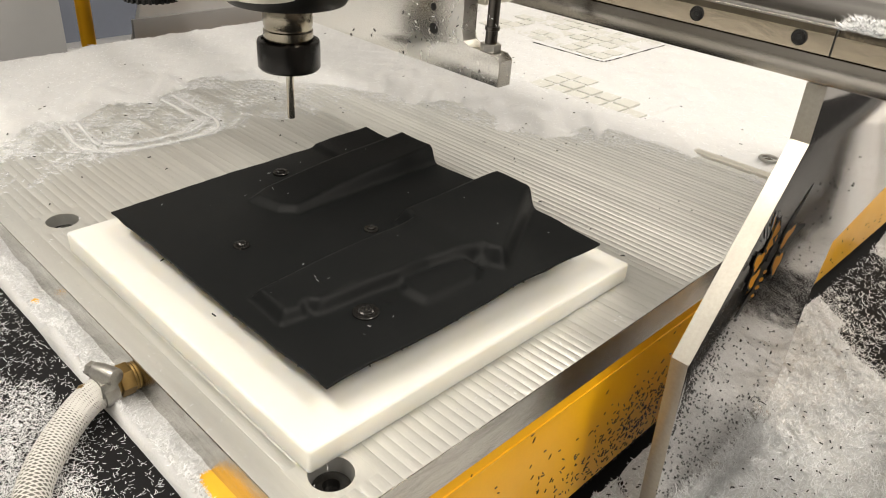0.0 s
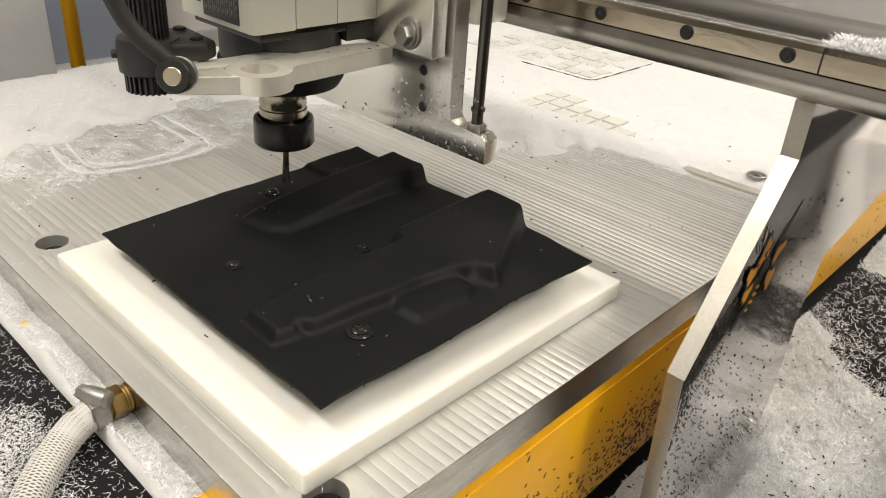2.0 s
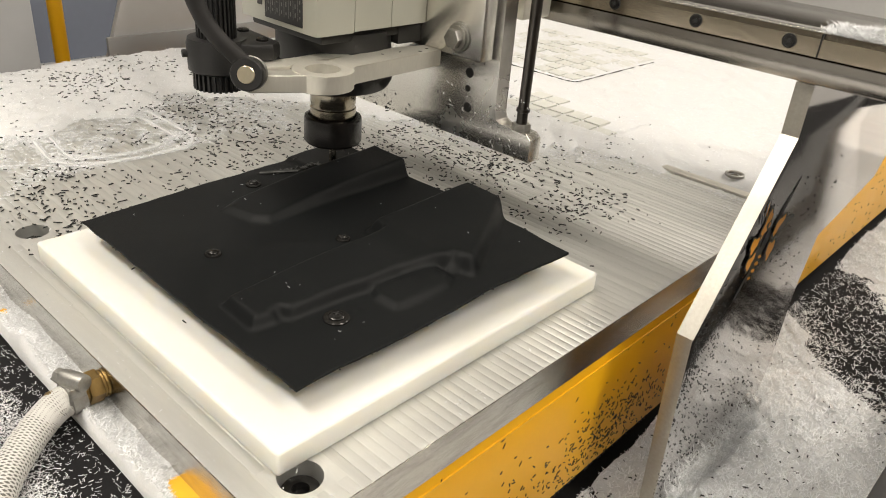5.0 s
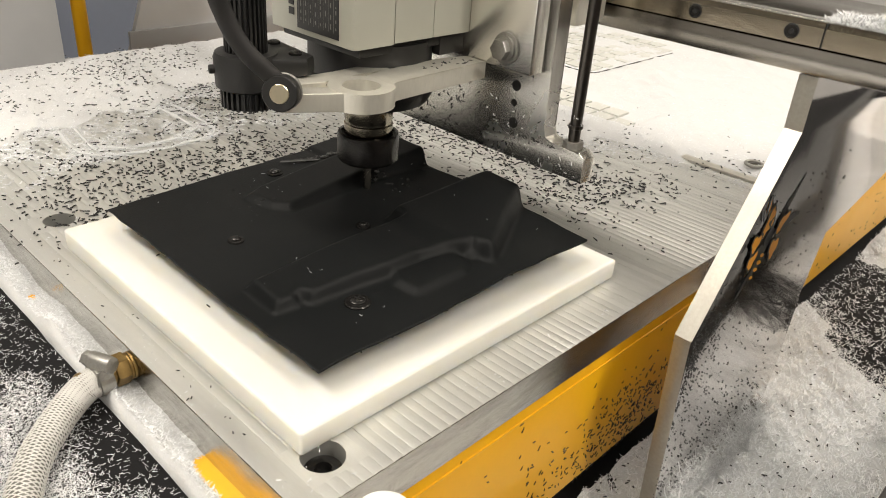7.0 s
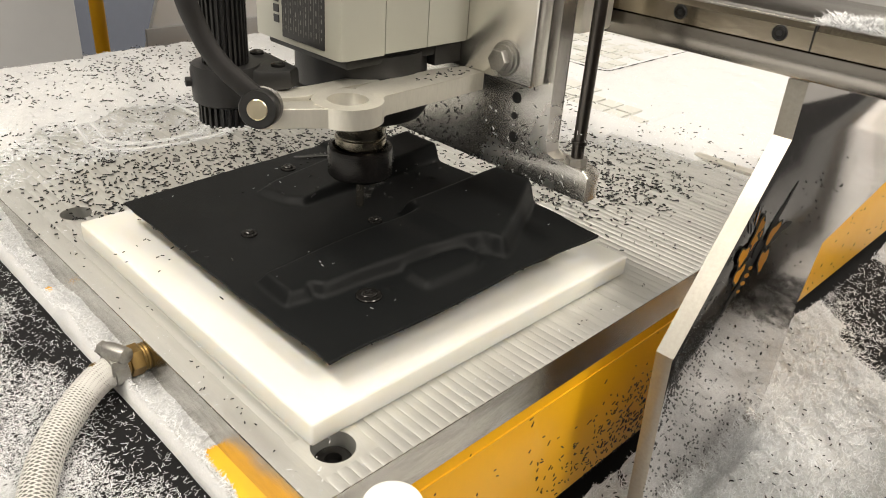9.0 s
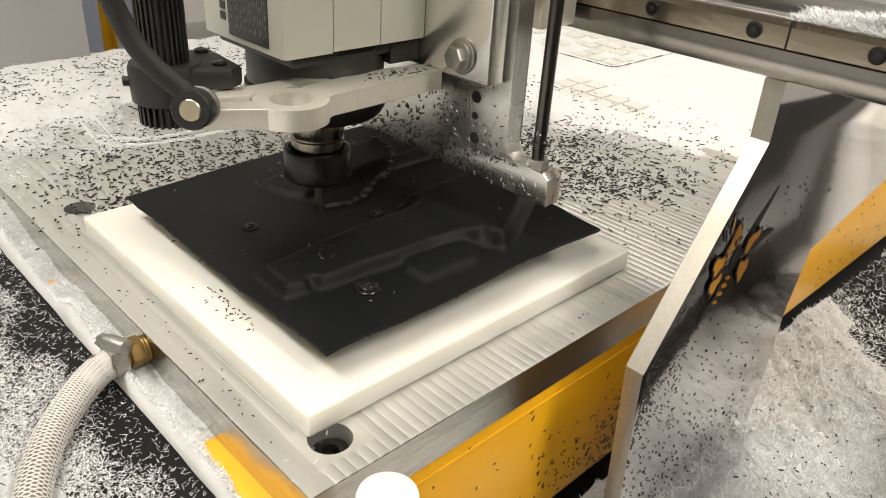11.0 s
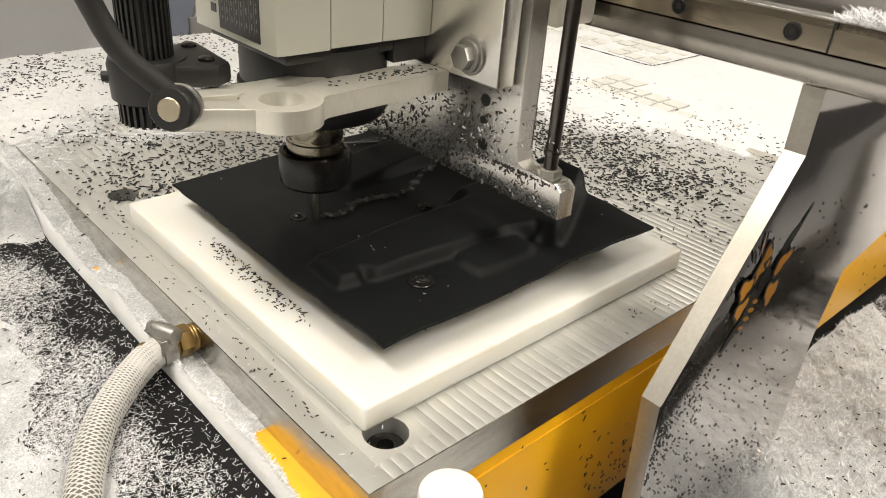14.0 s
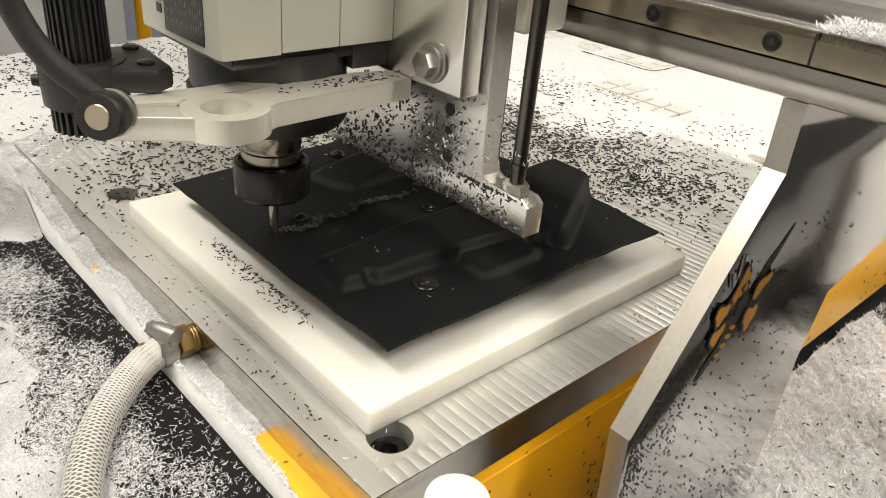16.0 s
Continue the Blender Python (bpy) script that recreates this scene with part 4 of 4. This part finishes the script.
    # clamp bracket: flat bar with a keyhole slot round the nose
    zt, zb = 0.1205, 0.1075
    bm = bmesh.new()
    hx, hy = -0.0645, -0.0665
    prism(bm, [(0.0555, -0.070), (0.0555, -0.050), (0.030, -0.044), (-0.03, -0.046), (-0.0465, -0.050), (-0.0470, -0.0790), (-0.040, -0.0735)], zb, zt, None, 0.0008)
    ring_o, ring_i, n = 0.0225, 0.0128, 48
    lo, li, to, tin = [], [], [], []
    for k in range(n):
        a = 2 * math.pi * k / n
        c, s = math.cos(a), math.sin(a)
        to.append(bm.verts.new((hx + ring_o * c, hy + ring_o * s, zt - 0.0001)))
        tin.append(bm.verts.new((hx + ring_i * c, hy + ring_i * s, zt - 0.0001)))
        lo.append(bm.verts.new((hx + ring_o * c, hy + ring_o * s, zb + 0.0001)))
        li.append(bm.verts.new((hx + ring_i * c, hy + ring_i * s, zb + 0.0001)))
    for k in range(n):
        j = (k + 1) % n
        bm.faces.new((to[k], to[j], tin[j], tin[k]))
        bm.faces.new((lo[j], lo[k], li[k], li[j]))
        bm.faces.new((lo[k], lo[j], to[j], to[k]))
        bm.faces.new((tin[k], tin[j], li[j], li[k]))
    bracket = part("clamp_bracket", bm, ALU_CAST, h, "machined aluminium clamp bracket")
    part("clamp_ear", prism(bmesh.new(), [(-0.080, -0.078), (-0.080, -0.058), (-0.103, -0.046), (-0.116, -0.042), (-0.120, -0.054), (-0.105, -0.062)], zb + 0.0004, zt - 0.0004, None, 0.0008), ALU_CAST, bracket)
    part("clamp_yoke", prism(bmesh.new(), [(-0.080, -0.0475), (-0.060, -0.0440), (-0.020, -0.0462), (-0.020, -0.028), (-0.060, -0.030), (-0.106, -0.026), (-0.112, -0.036)], zb + 0.0003, zt - 0.0004, None, 0.0008), ALU_CAST, bracket)
    # quick-release lever with its pin
    q = facing((-0.1250, -0.0615, 0.1235), (-0.72, -0.66, 0.16))
    pivot = part("lever_eye", lathe(bmesh.new(), ((0.0098, -0.010), (0.0112, -0.008), (0.0112, 0.001), (0.0105, 0.002), (0.008, 0.002)), q, 40), BLACKP, h, "black plastic lever eye")
    part("pin", lathe(bmesh.new(), ((0.0060, -0.004), (0.0060, 0.0024), (0.0055, 0.0028), (0.003, 0.0028)), q, 32), BRASS2, pivot, "bright metal pivot pin")
    part("pivot_washer", lathe(bmesh.new(), ((0.0108, -0.0155), (0.0116, -0.0112), (0.0106, -0.0108)), q, 36), ZINC, pivot)
    ctrl = [(-0.1220, -0.0540, 0.1290), (-0.1285, -0.0520, 0.1360), (-0.1370, -0.0490, 0.1455), (-0.1435, -0.045, 0.1565), (-0.1485, -0.042, 0.1700), (-0.1532, -0.042, 0.1840), (-0.155, -0.042, 0.20), (-0.155, -0.042, 0.24)]
    part("lever", tube(bmesh.new(), curve_points(ctrl, 48), 0.0058, 16), RUBBER, h, "curved black lever handle")
    # ribbed actuator on its black block
    cx, cy = -0.110, -0.002
    part("actuator_body", lathe(bmesh.new(), ((0.018, 0.110), (0.0212, 0.112), (0.0218, 0.131), (0.0205, 0.1345), (0.015, 0.135)), Matrix.Translation((cx, cy, 0)), 40), BLACKP, h, "black ribbed actuator")
    bm = bmesh.new()
    ribs = []
    for k in range(28):
        for rr, da in ((0.0122, 0.0), (0.0122, 0.4), (0.0142, 0.5), (0.0142, 0.9)):
            a = 2 * math.pi * (k + da) / 28
            ribs.append((cx + rr * math.cos(a), cy + rr * math.sin(a)))
    prism(bm, ribs, 0.134, 0.30)
    part("ribbed_rod", bm, BLACKP, h, smooth=False)
    bm = bmesh.new()
    prism(bm, [(x + (x - cx) * 0.30, y + (y - cy) * 0.30) for x, y in ribs], 0.098, 0.111)
    part("ribbed_skirt", bm, BLACKP, h, smooth=False)
    part("actuator_block", prism(bmesh.new(), [(-0.115, -0.014), (-0.095, -0.030), (-0.084, -0.034), (-0.074, -0.028), (-0.070, 0.020), (-0.115, 0.020)], 0.1205, 0.1335, None, 0.003), BLACKP, h)
    for x, y in ((-0.085, -0.022), (-0.080, 0.010)):
        part("block_screw", lathe(bmesh.new(), ((0.0045, 0.133), (0.0045, 0.135), (0.003, 0.1358)), Matrix.Translation((x, y, 0)), 20), NUTBLACK, h)
    part("side_stud", lathe(bmesh.new(), ((0.003, -0.002), (0.003, 0.0035), (0.0022, 0.004)), facing((cx - 0.0195, cy + 0.008, 0.1235), (-0.9, 0.4, 0)), 16), BLACKP, h)
    # chips and fibres that cling to the slide plate and bracket
    n = 30
    yy, zz = rng.uniform(-0.155, 0.05, n), 0.047 + 0.075 * rng.random(n) ** 1.8
    V, F = crumbs([(a, b, 0.0) for a, b in zip(yy, zz)], rng.uniform(0, 6.28, n), [(rng.uniform(0.0008, 0.0019), rng.uniform(0.0003, 0.0006), 0.0005) for _ in range(n)])
    tagged(raw("stuck_chip", [(0.0719 - z, x, y) for x, y, z in V], F, CHIP, zp), kind="stuff")
    n = 60
    yy, zz = rng.uniform(-0.155, -0.06, n), 0.047 + 0.05 * rng.random(n) ** 1.5
    V, F = crumbs([(a, b, 0.0) for a, b in zip(yy, zz)], rng.uniform(0, 6.28, n), [(rng.uniform(0.0006, 0.0018), rng.uniform(0.00012, 0.00025), 0.0003) for _ in range(n)])
    raw("stuck_fibre", [(0.0718 - z, x, y) for x, y, z in V], F, FIBRE, zp)
    n = 5
    xx, yy = rng.uniform(-0.09, 0.05, n), rng.uniform(-0.066, -0.050, n)
    V, F = crumbs([(a, b, zt + 0.0001) for a, b in zip(xx, yy)], rng.uniform(0, 6.28, n), [(rng.uniform(0.0006, 0.0016), rng.uniform(0.0003, 0.0006), 0.0005) for _ in range(n)])
    tagged(raw("resting_chips", V, F, CHIP, bracket), kind="stuff")
    return h


BRASS2 = material("bright_pin_metal", (0.78, 0.70, 0.52), 0.28, 1.0, 0.1, 500, 0.2, 60)


# ---- background beyond the bed ----
def background():
    p = thing("metal_post", "grey sheet metal machine post", "post")
    part("post_shell", box(bmesh.new(), -0.25, 0.192, 0.772, 0.98, -0.5, 0.9, 0.004), GREYMETAL, p)
    part("foot_strip", box(bmesh.new(), -0.05, 0.21, 0.742, 0.760, -0.001, 0.0125, 0.001), LIGHTGREY, p)
    y = thing("yellow_post", "yellow painted steel post behind the machine", "post")
    part("post", lathe(bmesh.new(), ((0.0115, -0.9), (0.0115, 1.4), (0.0105, 1.41))), YELLOW, y).location = (0.318, 1.03, 0)
    c = thing("cabinet", "blue-grey metal cabinet with a light top standing behind the machine", "cabinet")
    part("cabinet_body", box(bmesh.new(), -0.2, 2.6, 1.75, 2.2, -0.95, -0.020, 0.01), BLUEGREY, c)
    part("cabinet_shelf", box(bmesh.new(), -0.2, 2.6, 1.70, 1.752, -0.28, -0.25, 0.004), GREYMETAL, c)
    part("cabinet_top", box(bmesh.new(), -0.2, 2.6, 1.74, 2.2, -0.0195, 0.4, 0.01), LIGHTGREY, c)
    s = thing("slanted_panel", "light grey slanted sheet metal panel", "panel")
    bm = prism(bmesh.new(), [(0.0, -0.05), (0.050, 0.09), (0.075, 0.22), (0.7, 0.22), (0.7, -0.05)], 0.0, 0.01, Matrix(((1, 0, 0, 0.325), (0, 0, 1, 0.90), (0, 1, 0, 0.0), (0, 0, 0, 1))), 0.001)
    part("panel", bm, LIGHTGREY, s)
    # darker grey strip across the bottom of the panel
    part("panel_lower_strip", box(bmesh.new(), 0.335, 1.02, 0.893, 0.8995, -0.05, 0.012, 0.001), GREYMETAL, s)


GREYMETAL = material("grey_metal_paint", (0.38, 0.38, 0.38), 0.35, 0.2, 0.05, 60, 0.4, 6, (0.30, 0.30, 0.30), 0.05)
LIGHTGREY = material("light_grey_paint", (0.60, 0.60, 0.60), 0.5, 0.0, 0.05, 60, 0.3, 8, (0.45, 0.45, 0.45), 0.05)


def flecks():
    f = thing("white_flecks", "tiny white shavings on the black sheet, dust and painted glints on the plate", "shavings", kind="stuff")
    n = 26
    x, y = rng.uniform(0.035, 0.27, n), rng.uniform(0.025, 0.275, n)
    P = np.stack([x, y, formed_height(x, y) + 0.0003], 1)
    ribbons("fleck", P, (0.0008, 0.0032), (0.0002, 0.0005), FIBRE, f, up=0.1)
    # white dust and painted glints along the plate's bare margin
    n = 160
    P = np.stack([np.clip(rng.normal(-0.018, 0.006, n), -0.0235, 0.0), rng.uniform(-0.034, 0.42, n), np.full(n, 0.0004)], 1)
    ribbons("plate_fleck", P, (0.0006, 0.0025), (0.0002, 0.0006), FIBRE, f, up=0.1)


def chips_still():
    """Chips that lie about from the start: on the yellow beam's face and a few on the bed."""
    c = thing("stuck_beam_chips", "black plastic chips stuck to the yellow beam", "chips", kind="stuff")
    n = 620
    xx = np.concatenate([rng.normal(0.30, 0.055, 430), rng.uniform(0.05, 0.6, 110), rng.uniform(0.6, 1.1, 80)])
    zz = np.concatenate([rng.normal(-0.125, 0.022, 430), rng.uniform(-0.15, -0.04, 110), rng.uniform(-0.15, -0.04, 80)])
    zz = np.clip(zz, -0.153, -0.036)
    V, F = crumbs([(a, b, 0.0) for a, b in zip(xx, zz)], rng.uniform(0, 6.28, n), [(rng.uniform(0.0009, 0.0026), rng.uniform(0.0004, 0.0008), 0.0006) for _ in range(n)])
    raw("chips", [(x, -0.0346 - z, y) for x, y, z in V], F, CHIP, c)
    w = thing("drift_chips", "black plastic chips scattered over the lower white drift", "chips", kind="stuff")
    n = 420
    xx, yy = rng.uniform(0.05, 0.9, n), rng.uniform(-0.218, -0.04, n)
    V, F = crumbs([(a, b, -0.171 + 0.004 * float(wave(np.array(a), np.array(b), 30, 9.0))) for a, b in zip(xx, yy)], rng.uniform(0, 6.28, n), [(rng.uniform(0.0008, 0.0022), rng.uniform(0.0004, 0.0008), 0.0010) for _ in range(n)])
    raw("chips", V, F, CHIP, w)
    e = thing("rim_burrs", "short black burrs hanging from the sheet's cut rim", "burrs", kind="stuff")
    n = 18
    tt = rng.random(n)
    xx = np.where(np.arange(n) % 2 == 0, 0.0262, 0.0265 + 0.25 * tt)
    yy = np.where(np.arange(n) % 2 == 0, 0.018 + 0.262 * tt, 0.0180 - 0.006 * tt)
    zz = formed_height(xx, yy) - 0.0018
    V, F = crumbs(list(zip(xx, yy, zz)), rng.uniform(0, 6.28, n), [(rng.uniform(0.0004, 0.0011), rng.uniform(0.0003, 0.0005), 0.0009) for _ in range(n)])
    raw("burr", V, F, CHIP, e)
    b = thing("bed_chips", "few black plastic chips lying on the bed", "chips", kind="stuff")
    n = 120
    xx, yy = rng.uniform(0.0, 0.75, n), rng.uniform(0.0, 0.7, n)
    ok = ~((xx < 0.32) & (yy < 0.32))
    xx, yy = xx[ok], yy[ok]
    zz = np.maximum(bed_drift(xx, yy), 0) + 0.0006
    V, F = crumbs(list(zip(xx, yy, zz)), rng.uniform(0, 6.28, len(xx)), [(rng.uniform(0.0008, 0.0022), rng.uniform(0.0004, 0.0008), 0.0008) for _ in xx])
    raw("chips", V, F, CHIP, b)


room()
grooved_plate()
far_bed()
bed_seam()
blue_tape()
frame_beams()
floors()
shavings()
base_board()
formed_sheet()
for sx, sy, sr in ((0.0735, 0.1778, 0.0060), (0.0875, 0.0578, 0.0088), (0.1572, 0.1348, 0.0056), (0.1612, 0.2565, 0.0068)):
    screw(sx, sy, sr)
air_hose()
knob()
GANTRY = gantry()
CARRIAGE = carriage()
HEAD_OB = spindle_head()
background()
chips_still()
flecks()

# ---- motion ----
# seconds, then where the tool stands: gantry along x, carriage along y, slide along z
HEAD = [
    (0.0, 0.1796, 0.2649, 0.0931),
    (0.5, 0.1820, 0.2664, 0.0652),
    (1.0, 0.1810, 0.2648, 0.0541),
    (1.5, 0.1815, 0.2658, 0.0499),
    (2.0, 0.1822, 0.2663, 0.0456),
    (2.5, 0.1831, 0.2674, 0.0421),
    (3.0, 0.1827, 0.2668, 0.0386),
    (3.5, 0.1934, 0.2630, 0.0386),
    (4.0, 0.2083, 0.2574, 0.0383),
    (4.6, 0.2235, 0.2500, 0.0380),
    (5.3, 0.2365, 0.2300, 0.0374),
    (6.0, 0.2320, 0.2030, 0.0366),
    (6.5, 0.2191, 0.1908, 0.0362),
    (7.0, 0.2036, 0.1847, 0.0358),
    (7.5, 0.1918, 0.1799, 0.0356),
    (8.0, 0.1799, 0.1724, 0.0353),
    (8.5, 0.1765, 0.1719, 0.0352),
    (9.0, 0.1653, 0.1638, 0.0349),
    (9.7, 0.1515, 0.1625, 0.0348),
    (10.6, 0.1370, 0.1690, 0.0346),
    (11.5, 0.1201, 0.1703, 0.0345),
    (12.0, 0.1149, 0.1714, 0.0346),
    (12.5, 0.1110, 0.1660, 0.0343),
    (13.0, 0.0971, 0.1621, 0.0338),
    (13.5, 0.0883, 0.1695, 0.0344),
    (14.0, 0.0836, 0.1702, 0.0341),
    (14.5, 0.0782, 0.1638, 0.0339),
    (15.0, 0.0627, 0.1625, 0.0336),
    (15.5, 0.0571, 0.1699, 0.0337),
    (16.0, 0.0471, 0.1705, 0.0344),
]


def tool_at(t):
    for (t0, *a), (t1, *b) in zip(HEAD, HEAD[1:]):
        if t0 <= t <= t1:
            k = (t - t0) / (t1 - t0)
            return [p + (q - p) * k for p, q in zip(a, b)]
    return list(HEAD[-1][1:])


def chip_clusters():
    """Chips fly off the tool in small swarms and settle on the bed; before that they are still part of the stock under the sheet."""
    swarms = []
    r = np.random.default_rng(21)
    for i in range(460):
        t = 3.3 + 10.6 * r.random() if i > 150 else 3.0 + 3.4 * r.random()
        early = r.random() < (0.66 if t < 7.0 else 0.25)
        for _ in range(40):
            if early:
                x, y = r.uniform(-0.01, 0.40), 0.32 + 0.44 * r.random() ** 1.8
            elif r.random() < 0.82:
                x, y = (r.normal(0.455, 0.055), r.uniform(0.07, 0.40)) if r.random() < 0.7 else (0.33 + 0.33 * r.random(), 0.02 + 0.42 * r.random())
            else:
                x, y = r.uniform(-0.03, 0.32), r.uniform(-0.03, 0.36)
            if not (-0.03 < x < 0.335 and -0.03 < y < 0.33):
                break
        else:
            continue
        n = int(r.integers(15, 28))
        if i % 12 == 0 and t > 9:
            # some fall on the bare rim of the white board
            x, y, n = r.uniform(0.0195, 0.0228), r.uniform(0.10, 0.215), 9
        on_tray = i % 12 in (3, 7) and t > 6.5
        if on_tray:
            # and some blow over the edge on to the tray
            x, y, n = r.uniform(-0.20, -0.075), r.uniform(0.0, 0.46), 18
        on_margin = i % 18 == 5 and t > 5.5
        if on_margin:
            # a few land on the bare margin of the plate
            x, y, n = (-0.012, r.uniform(-0.02, 0.33), 5) if r.random() < 0.7 else (r.uniform(0.03, 0.33), -0.018, 3)
        px, py = r.normal(0, 0.023, n), r.normal(0, 0.023, n)
        if on_margin:
            px, py = (np.clip(px * 0.2, -0.009, 0.009), py) if x < 0 else (px, np.clip(py * 0.2, -0.012, 0.012))
        on_board = 0.0 < x < 0.023 and 0.09 < y < 0.22 and n == 9
        if on_board:
            px, py = np.clip(px * 0.25, -0.008, 0.003), py * 0.6
        floor_z = 0.0 if on_margin else max(float(bed_drift(np.array([x]), np.array([y]))[0]), 0.0)
        # the finer ones drop close by
        fine = 0.6 if on_board or on_margin or on_tray else 1.0
        V, F = crumbs([(a, b, 0.0) for a, b in zip(px, py)], r.uniform(0, 6.28, n), [(fine * (0.0008 + 0.0017 * r.random() + (0.0022 if r.random() < 0.06 else 0)), fine * r.uniform(0.0004, 0.00095), fine * 0.0009) for _ in range(n)])
        ob = raw("chip_swarm", V, F, CHIP)
        tagged(ob, "loose swarm of black plastic chips", "chips", "chips thrown by the cutter", "stuff")
        tx, ty, _ = tool_at(t)
        if on_board:
            floor_z = BH
        if on_tray:
            floor_z = -0.028 + max(float(tray(np.array([x]), np.array([y]))[0]), 0.0)
        swarms.append((ob, t, (min(max(tx, 0.10), 0.215), min(max(ty, 0.10), 0.215), 0.024), (x, y, floor_z + 0.0006)))
    return swarms


def swarf_line():
    """Curls of swarf left along the cut."""
    curls = []
    r = np.random.default_rng(5)
    t = 3.3
    while t < 15.9:
        x, y, _ = tool_at(t)
        n = 13
        px, py = r.normal(0, 0.0016, n), r.normal(0, 0.0016, n)
        V, F = crumbs([(a, b, r.uniform(0, 0.0012)) for a, b in zip(px, py)], r.uniform(0, 6.28, n), [(r.uniform(0.0006, 0.0018), r.uniform(0.0002, 0.0005), 0.0005) for _ in range(n)])
        ob = raw("swarf_curl", V, F, SWARF if r.random() < 0.55 else CHIP)
        tagged(ob, "small curl of grey swarf left along the cut", "swarf", "swarf along the cut", "stuff")
        z = float(formed_height(np.array([x]), np.array([y]))[0])
        curls.append((ob, t, (x, y, 0.022), (x, y, z + 0.0004)))
        t += 0.085
    return curls


def slot_strip():
    """The pale strip that stands in for the mould showing in the first slot once it is cut."""
    bm = bmesh.new()
    prism(bm, [(-0.016, -0.0011), (0.016, -0.0011), (0.0172, 0.0), (0.016, 0.0011), (-0.016, 0.0011), (-0.0172, 0.0)], 0.0, 0.0006)
    ob = finish("cut_strip", bm, SWARF)
    tagged(ob, "pale strip standing in for the white mould seen through the first slot", "offcut")
    bm = bmesh.new()
    prism(bm, [(-0.015, 0.0004), (0.015, 0.0004), (0.016, 0.0020), (-0.016, 0.0020)], 0.0001, 0.0008)
    part("slot_shadow", bm, CHIP, ob, "black lip of the slot")
    return ob


def clinging_chips():
    """Chips that the cutter throws against the slide plate and its foot, where they cling; until then they lie within the plate."""
    out = []
    r = np.random.default_rng(33)
    for i in range(64):
        t = 4.5 + 9.5 * r.random() ** 0.9
        n = 13
        y, z = r.uniform(-0.145, 0.045), 0.052 + 0.060 * r.random() ** 1.7
        py, pz = r.normal(0, 0.010, n), r.normal(0, 0.007, n)
        py = np.clip(py, -0.155 - y, 0.085 - y)
        pz = np.clip(pz, 0.0475 - z, (0.0665 - z) if y < -0.112 else 0.09)
        V, F = crumbs([(a, b, 0.0) for a, b in zip(py, pz)], r.uniform(0, 6.28, n), [(r.uniform(0.0006, 0.0020), r.uniform(0.0003, 0.0006), 0.0005) for _ in range(n)])
        ob = raw("stuck_chip", [(-c, a, b) for a, b, c in V], F, CHIP if r.random() < 0.85 else FIBRE, HEAD_OB)
        tagged(ob, kind="stuff")
        out.append((ob, t, (0.0795, y, z), (0.0719, y, z)))
    for i in range(12):
        # and those that settle on the clamp bracket
        t, n = 5.0 + 8.0 * r.random(), 6
        x, y = r.uniform(-0.03, 0.045), -0.058
        V, F = crumbs([(a, b, 0.0) for a, b in zip(r.normal(0, 0.010, n), np.clip(r.normal(0, 0.005, n), -0.006, 0.006))], r.uniform(0, 6.28, n), [(r.uniform(0.0007, 0.0018), r.uniform(0.0003, 0.0006), 0.0005) for _ in range(n)])
        ob = raw("resting_chips", V, F, CHIP, HEAD_OB)
        tagged(ob, kind="stuff")
        out.append((ob, t, (x, y, 0.114), (x, y, 0.1206)))
    return out


CLINGING = clinging_chips()
STRIP = slot_strip()
SWARMS = chip_clusters()
CURLS = swarf_line()


def motions():
    walk(GANTRY, [(t, pose(x, 0, 0)) for t, x, y, z in HEAD])
    walk(CARRIAGE, [(t, pose(x, y, 0)) for t, x, y, z in HEAD])
    walk(HEAD_OB, [(t, pose(x, y, z)) for t, x, y, z in HEAD])
    walk(STRIP, [(0.0, pose(0.19, 0.25, 0.02, 0, 0, -26.5)), (3.35, pose(0.19, 0.25, 0.02, 0, 0, -26.5)), (3.8, pose(0.1905, 0.2612, 0.0434, 0, 0, -26.5)), (16.0, pose(0.1905, 0.2612, 0.0434, 0, 0, -26.5))])
    for ob, t, a, b in CLINGING:
        walk(ob, [(0.0, pose(*a)), (t, pose(*a)), (t + 0.2, pose(*b)), (16.0, pose(*b))])
    for ob, t, a, b in SWARMS:
        mid = [(p + q) / 2 for p, q in zip(a, b)]
        walk(ob, [(0.0, pose(*a)), (t, pose(*a)), (t + 0.1, pose(mid[0], mid[1], 0.055)), (t + 0.2, pose(*b)), (16.0, pose(*b))])
    for ob, t, a, b in CURLS:
        walk(ob, [(0.0, pose(*a)), (t + 0.1, pose(*a)), (t + 0.3, pose(*b)), (16.3, pose(*b))])


motions()
